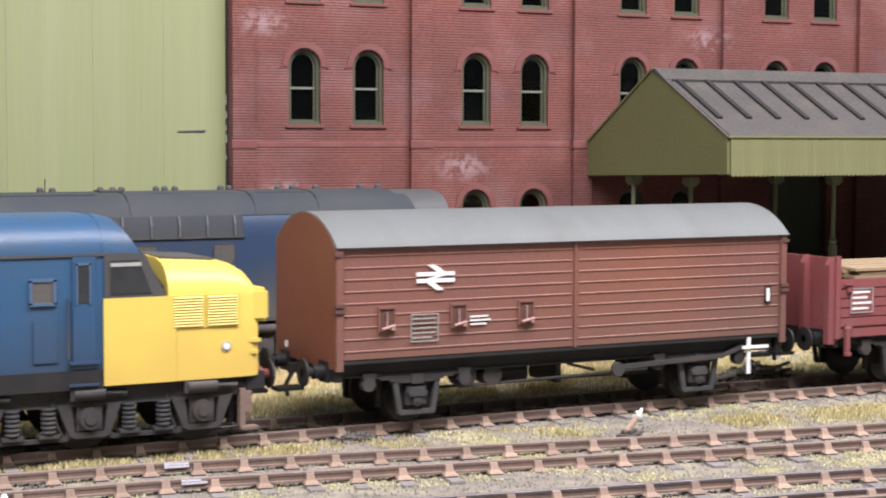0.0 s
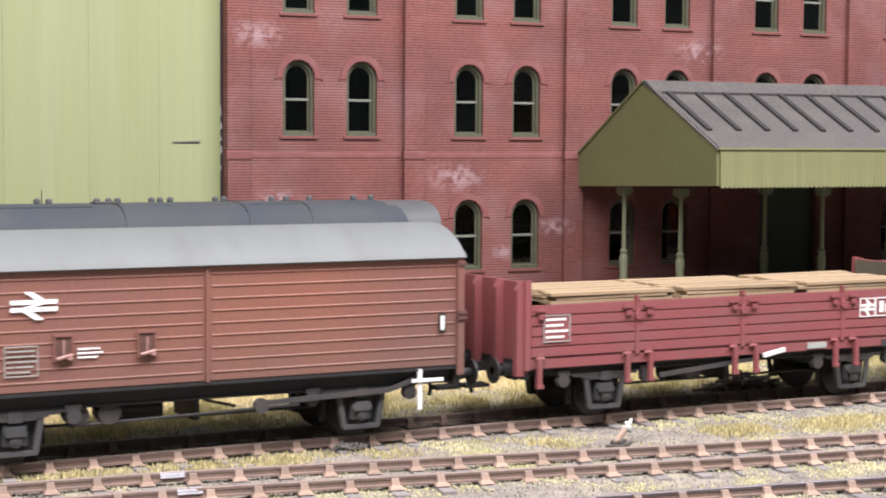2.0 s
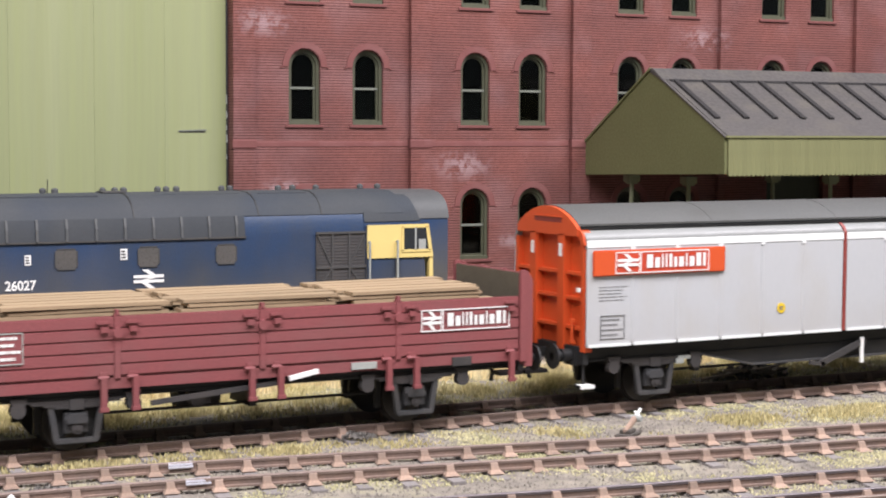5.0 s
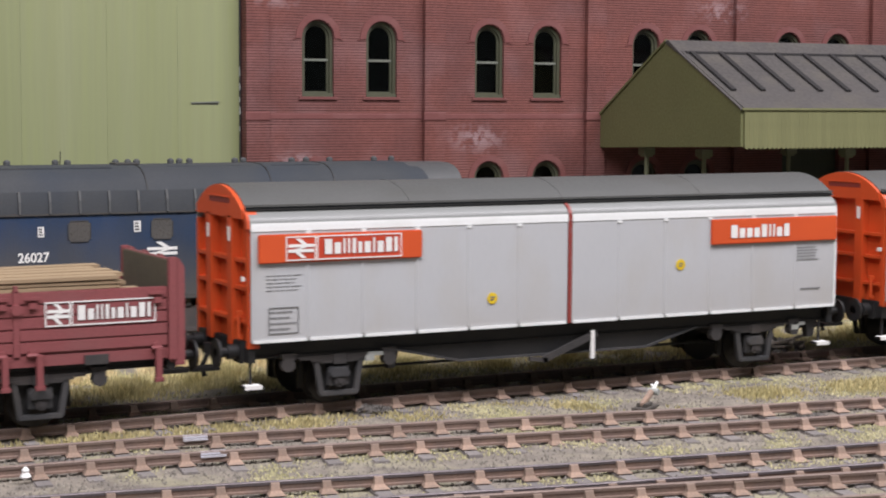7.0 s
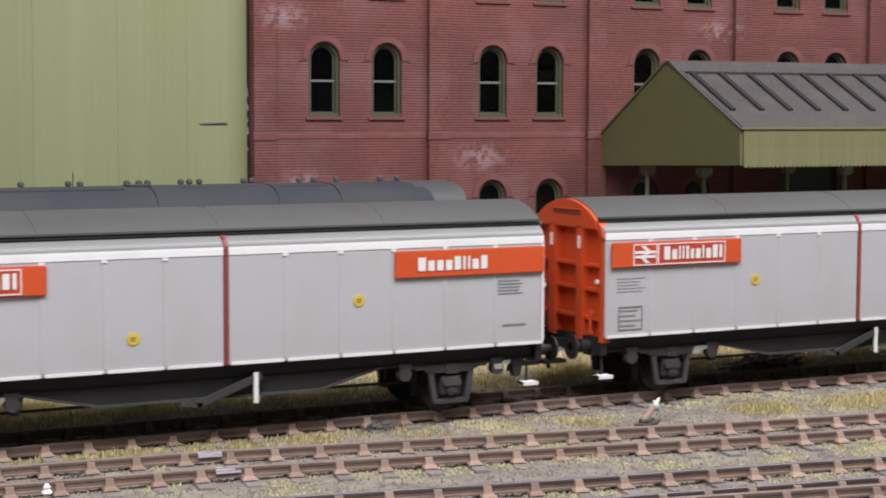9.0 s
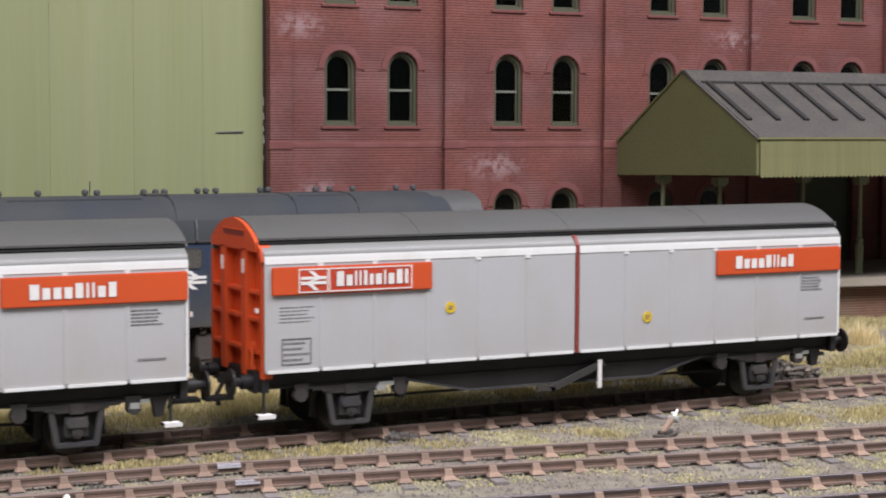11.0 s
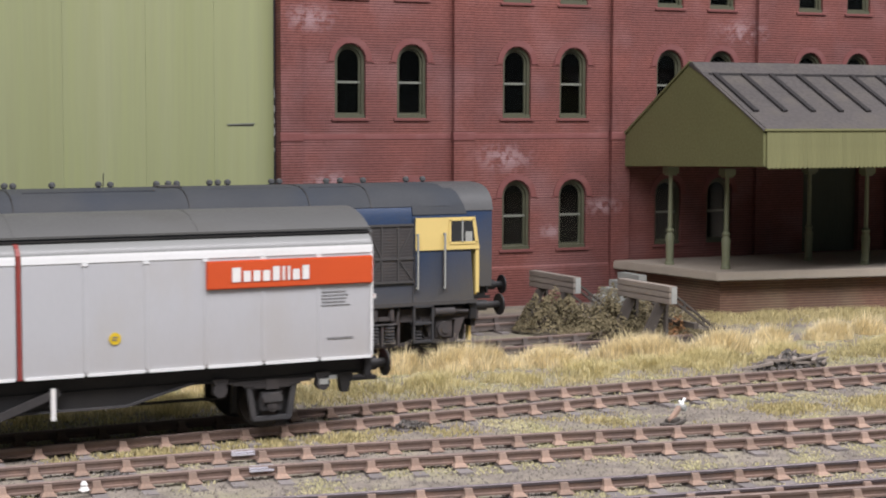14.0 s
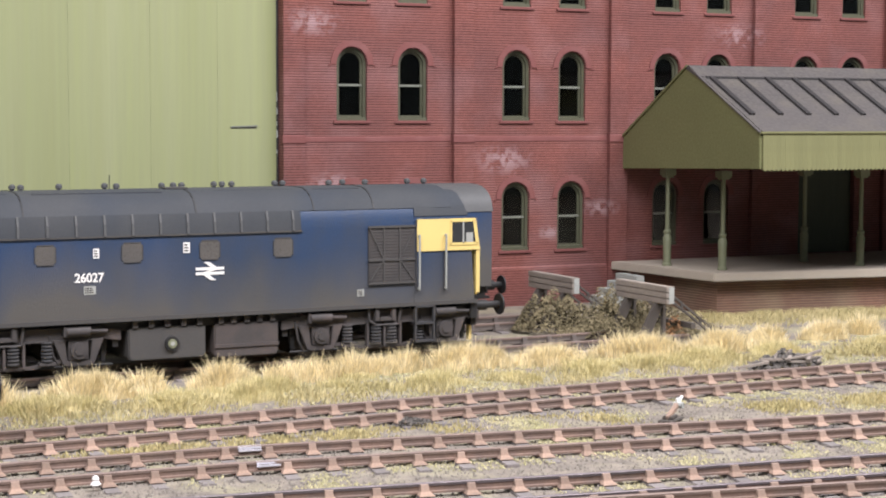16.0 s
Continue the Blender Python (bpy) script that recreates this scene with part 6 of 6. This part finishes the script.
def clump(name, label, category, centre, spread, count, size, mat, seed, kind="stuff"):
    """Many small ragged leaf chips heaped up."""
    rnd = random.Random(seed)
    s = Shape()
    lobes = [(rnd.uniform(-.65, .65), rnd.uniform(-.65, .65)) for _ in range(7)]
    for _ in range(count):
        a, d = rnd.uniform(0, 2 * math.pi), math.sqrt(rnd.random())
        x, y = centre[0] + spread[0] * d * math.cos(a), centre[1] + spread[1] * d * math.sin(a)
        near = min(math.hypot((x - centre[0]) / spread[0] - p, (y - centre[1]) / spread[1] - q) for p, q in lobes)
        top = spread[2] * (1 - d ** 2.2) * (.45 + .75 * max(0, 1 - (near / .42) ** 2)) * (0.85 + .7 * noise.noise((x * 2.6, y * 2.6, seed)))
        z = centre[2] + max(0.02, top) * (1 - 0.35 * rnd.random() ** 2)
        u = Vector((rnd.gauss(0, 1), rnd.gauss(0, 1), rnd.gauss(0, 1))).normalized() * size * rnd.uniform(.5, 1.5)
        w = u.orthogonal().normalized() * size * rnd.uniform(.3, .8)
        c = Vector((x, y, z))
        s.add([tuple(c - u), tuple(c + w), tuple(c + u), tuple(c - w + Vector((0, 0, size * .3)))], [(0, 1, 2), (0, 2, 3)])
    return tagged(part(name, s, mat), label, category, kind=kind)


clump("dry_bush", "dry brown scrub heaped at the siding end", "bush", (12.2, 10.0, -.15), (1.15, .9, 1.05), 4600, .045, SCRUB, 1)
clump("dry_bush", "dry brown scrub heaped against the buffer stop", "bush", (13.1, 8.3, -.15), (1.4, 0.9, 0.95), 5200, .045, SCRUB, 2)
clump("dry_bush", "dry brown scrub round the rear buffer stop", "bush", (13.6, 8.8, -.15), (1.9, 1.2, .95), 5600, .045, SCRUB, 3)
clump("dry_bush", "dry brown scrub under the raking rails", "bush", (14.2, 7.9, -.15), (1.3, .8, .75), 3600, .045, SCRUB, 9)
clump("dry_bush", "low brown scrub beside the platform", "bush", (15.2, 8.4, -.15), (1.2, 1.2, .5), 1400, .06, SCRUB, 4)
clump("dry_bush", "withered orange-brown weeds in the scrub", "bush", (14.0, 6.9, -.2), (.5, .35, .6), 260, .05, RUST_LEAF, 23)
clump("coal_debris", "dark heap of twigs and cinders on the ballast", "debris", (13.7, 1.9, -.17), (1.0, .5, .3), 420, .085, CINDER, 5)
clump("coal_debris", "dark cinders between the sleepers", "debris", (9.0, -5.3, -.17), (.5, .28, .12), 140, .06, CINDER, 6)
clump("coal_debris", "dark cinders beside the rail", "debris", (2.5, -1.05, -.16), (.35, .18, .12), 140, .055, CINDER, 7)
clump("coal_debris", "dark cinders on the siding ballast", "debris", (-3.8, -3.1, -.17), (.3, .3, .1), 100, .055, CINDER, 8)


def driftwood(x, y, z, count, seed):
    pile = thing("scrap_timber", "loose heap of bleached scrap timber and sticks", "debris", x, y, z)
    rnd = random.Random(seed)
    for _ in range(count):
        a, l = rnd.uniform(-.5, .9), rnd.uniform(.25, .75)
        px, py, pz = rnd.gauss(0, .45), rnd.gauss(0, .2), rnd.uniform(.05, .26)
        dx, dy, dz = l / 2 * math.cos(a), l / 2 * math.sin(a), rnd.uniform(-.03, .10)
        part("stick", Shape().beam((px - dx, py - dy, pz - dz * .5), (px + dx, py + dy, pz + dz), rnd.uniform(.04, .09), rnd.uniform(.03, .06)), OLD_WOOD if rnd.random() < .8 else TAR_WOOD, pile)


driftwood(13.75, 1.75, -.2, 26, 4)


# ---- grass, scatter and stones ----
def blades(name, label, count, mat, area, height, density, seed, lean=.35, width=.016):
    rnd = np.random.RandomState(seed)
    s = Shape()
    made = 0
    while made < count:
        x, y = rnd.uniform(area[0], area[1]), rnd.uniform(area[2], area[3])
        d = density(x, y)
        if rnd.rand() > d:
            continue
        made += 1
        h = height * rnd.uniform(.45, 1.15) * (.55 + .6 * d)
        a = rnd.uniform(0, 6.283)
        l = abs(rnd.normal(0, lean)) * h
        z = ground_height(x, y) - .02
        tx, ty = x + l * math.cos(a), y + l * math.sin(a)
        w = width * rnd.uniform(.7, 1.4)
        b = rnd.uniform(-.6, .6)
        ux, uy = w * math.cos(b), w * math.sin(b)
        mx, my = x + l * .35 * math.cos(a), y + l * .35 * math.sin(a)
        s.add([(x - ux, y - uy, z), (x + ux, y + uy, z), (mx + ux * .8, my + uy * .8, z + h * .6), (mx - ux * .8, my - uy * .8, z + h * .6), (tx, ty, z + h)], [(0, 1, 2, 3), (3, 2, 4)])
    return tagged(part(name, s, mat), label, "grass", kind="stuff")


def lumps(x, y, f, seed):
    return noise.noise((x * f, y * f, seed)) + .5 * noise.noise((x * f * 2.3, y * f * 2.3, seed + 5))


BANK_X, BANK_Y = (-9, -3, 0, 5, 8, 11, 14, 17, 20), (3.8, 4.3, 4.7, 4.7, 4.5, 4.1, 4.6, 5.5, 6.0)


def tall_bank(x, y):
    edge = float(np.interp(x, BANK_X, BANK_Y)) + .3 * lumps(x, 0, .55, 2)
    band = math.exp(-((y - edge) / (.42 if x < 17 else .3)) ** 2)
    return max(0, min(1, band * (.42 + 2.1 * lumps(x, y, .75, 9))))


def low_bank(x, y):
    edge = float(np.interp(x, BANK_X, BANK_Y)) - 1.45 + .35 * lumps(x, 3, .5, 4)
    return max(0, min(1, math.exp(-((y - edge) / .55) ** 2) * (.2 + 2.1 * lumps(x, y, .7, 17))))


def short_bank(x, y):
    band = math.exp(-((y - 2.6) / .75) ** 2)
    return max(0, min(1, band * (.35 + 1.2 * lumps(x, y, .8, 14))))


def platform_bank(x, y):
    line = 9.9 - .14 * (x - 18)
    return max(0, min(1, math.exp(-((y - line) / .9) ** 2) * (.7 + .9 * lumps(x, y, .7, 21)))) if x > 17 else 0


def tufts(name, label, count, mat, area, height, density, seed, per=46, radius=.16, width=.0085):
    """Static grass tufts: fine blades that fan out from each root."""
    rnd = np.random.RandomState(seed)
    s = Shape()
    made = 0
    while made < count:
        cx, cy = rnd.uniform(area[0], area[1]), rnd.uniform(area[2], area[3])
        d = density(cx, cy)
        if rnd.rand() > d:
            continue
        made += 1
        hh = height * rnd.uniform(.6, 1.2) * (.6 + .5 * d)
        rr = radius * rnd.uniform(.6, 1.4)
        wx, wy = rnd.normal(0, .12), rnd.normal(0, .12)
        for _ in range(per):
            a, e = rnd.uniform(0, 6.283), math.sqrt(rnd.rand())
            x, y = cx + rr * e * math.cos(a), cy + rr * e * math.sin(a)
            h = hh * rnd.uniform(.45, 1.1) * (1.1 - .35 * e)
            l = h * (.1 + .5 * e * rnd.rand())
            dx, dy = l * math.cos(a) + h * (wx + rnd.normal(0, .1)), l * math.sin(a) + h * (wy + rnd.normal(0, .1))
            z, w = ground_height(x, y) - .02, width * rnd.uniform(.7, 1.4)
            b = rnd.uniform(-.7, .7)
            ux, uy = w * math.cos(b), w * math.sin(b)
            mx, my = x + dx * .4, y + dy * .4
            s.add([(x - ux, y - uy, z), (x + ux, y + uy, z), (mx + ux * .8, my + uy * .8, z + h * .6), (mx - ux * .8, my - uy * .8, z + h * .6), (x + dx, y + dy, z + h)], [(0, 1, 2, 3), (3, 2, 4)])
    return tagged(part(name, s, mat), label, "grass", kind="stuff")


tufts("straw_grass", "straw-coloured static grass along the siding", 1500, STRAW, (-9, 20, 2.6, 6.6), .60, tall_bank, 1)
tufts("olive_grass", "low olive tufts in front of the straw grass", 1300, OLIVE_TUFT, (-9, 22, 1.5, 4.2), .34, low_bank, 6, per=34, radius=.2)
blades("olive_grass", "short olive grass beside the running line", 9000, OLIVE_GRASS, (-10, 26, 1.3, 5.2), .22, short_bank, 2, .5, .012)
blades("straw_grass", "straw-coloured grass before the platform", 12000, OLIVE_GRASS, (15.5, 34, 5.2, 11.0), .27, platform_bank, 3, .5, .012)
blades("olive_grass", "short olive weeds between the tracks", 8000, OLIVE_GRASS, (-10, 18, -3.6, -.8), .16,
       lambda x, y: max(0, min(1, math.exp(-((y + 1.35 + .11 * max(0, x)) / .5) ** 2) * (.1 + .05 * max(0, x - 5) + 1.1 * lumps(x, y, .6, 31)))), 4)


def scatter(name, label, count, mat, area, size, density, seed, lift=0.0):
    rnd = np.random.RandomState(seed)
    s = Shape()
    made = 0
    while made < count:
        x, y = rnd.uniform(area[0], area[1]), rnd.uniform(area[2], area[3])
        if rnd.rand() > density(x, y):
            continue
        made += 1
        r = size * rnd.uniform(.4, 1.4)
        z = ground_height(x, y) + lift + r * .2
        a = rnd.uniform(0, 6.28)
        p = [(x + r * math.cos(a + k * 2.1) * rnd.uniform(.6, 1.2), y + r * math.sin(a + k * 2.1) * rnd.uniform(.6, 1.2), z - r * .4 + rnd.uniform(-.3, .3) * r) for k in range(3)]
        s.add(p + [(x, y, z + r * rnd.uniform(.4, 1))], [(0, 1, 3), (1, 2, 3), (2, 0, 3)])
    return tagged(part(name, s, mat), label, "scatter", kind="stuff")


scatter("ballast_stones", "grey ballast stones between the rails", 46000, STONES, (-12, 20, -11, 2.0), .026, lambda x, y: .7, 11, 0.01)
scatter("yellow_scatter", "pale yellow leaf scatter on the ash", 34000, LITTER, (-12, 20, -9, 1.8), .026,
        lambda x, y: max(0, min(1, .02 + 1.3 * lumps(x, y, .55, 41) - .1)), 12, .02)
scatter("yellow_scatter", "pale yellow leaf scatter along the bank", 16000, LITTER, (-10, 26, 1.0, 5.5), .030, lambda x, y: max(0, min(1, .2 + lumps(x, y, .8, 51))), 13, .02)

# ---- small things on the ballast ----
lever = thing("point_lever", "broken brown point lever box with white handle ends", "point lever", 7.3, -2.75, -.12, rz=35)
part("base", Shape().box(-.55, .12, -.15, .15, -.08, -.03).box(-.42, -.1, -.1, .1, -.03, .04), TAR_WOOD, lever, bevel=.012)
part("lever_arm", Shape().beam((-.42, 0, .0), (.2, .02, .18), .09, .09).beam((-.05, .06, .02), (.16, .05, .2), .05, .07), CHAIR, lever, "rusty leaning lever arm", bevel=.015)
part("handle", Shape().beam((.16, .02, .17), (.55, .05, .29), .05, .055).beam((.26, -.05, .18), (.36, .1, .27), .05, .05), WHITE, lever, "chipped white handle end", bevel=.01)
part("counterweight", Shape().tube((.2, -.1, .17), (.2, .1, .17), .065, 10), CONCRETE, lever)
for x, y in ((-1.42, -2.46), (-1.61, -3.80)):
    j = thing("rail_joint", "bright silver joiner on the rail", "rail joint", x, y, 0, rz=-7, group="rail joints")
    part("joiner", Shape().box(-.22, .22, -.10, -.045, -.07, .004), SILVER, j, bevel=.02)
    part("joiner_lip", Shape().box(-.2, .2, -.13, -.10, -.09, -.06), SILVER, j)
for x, y in ((-4.52, -3.78), (7.9, -9.35)):
    j = thing("white_lump", "small white plaster lump beside the rail", "debris", x, y, -.15, group="white lumps")
    part("lump", Shape().lathe([(.06, 0), (.085, .03), (.05, .09), (.06, .12), (.03, .17)], 0, -.08, 9), WHITE, j, smooth=True)


# ---- motion ----
def train_at(t):
    return float(np.interp(t, [r[0] for r in TRAIN_ROWS], [r[1] for r in TRAIN_ROWS]))


def motions():
    for vehicle, x in ((van_a, VAN_A_X), (van_b, VAN_B_X), (brown_van, BROWN_X), (open_wag, OPEN_X), (lead_loco, LOCO_X)):
        walk(vehicle, [(t, pose((x + s) * K, 0, 0)) for t, s in TRAIN_ROWS])
    steps_t = [i * 0.125 for i in range(129)]
    for ws, x, r in WHEELS:
        walk(ws, [(t, pose(x * K, 0, r * K, 0, math.degrees((train_at(t) - train_at(0)) / r) % 360, 0)) for t in steps_t])


motions()
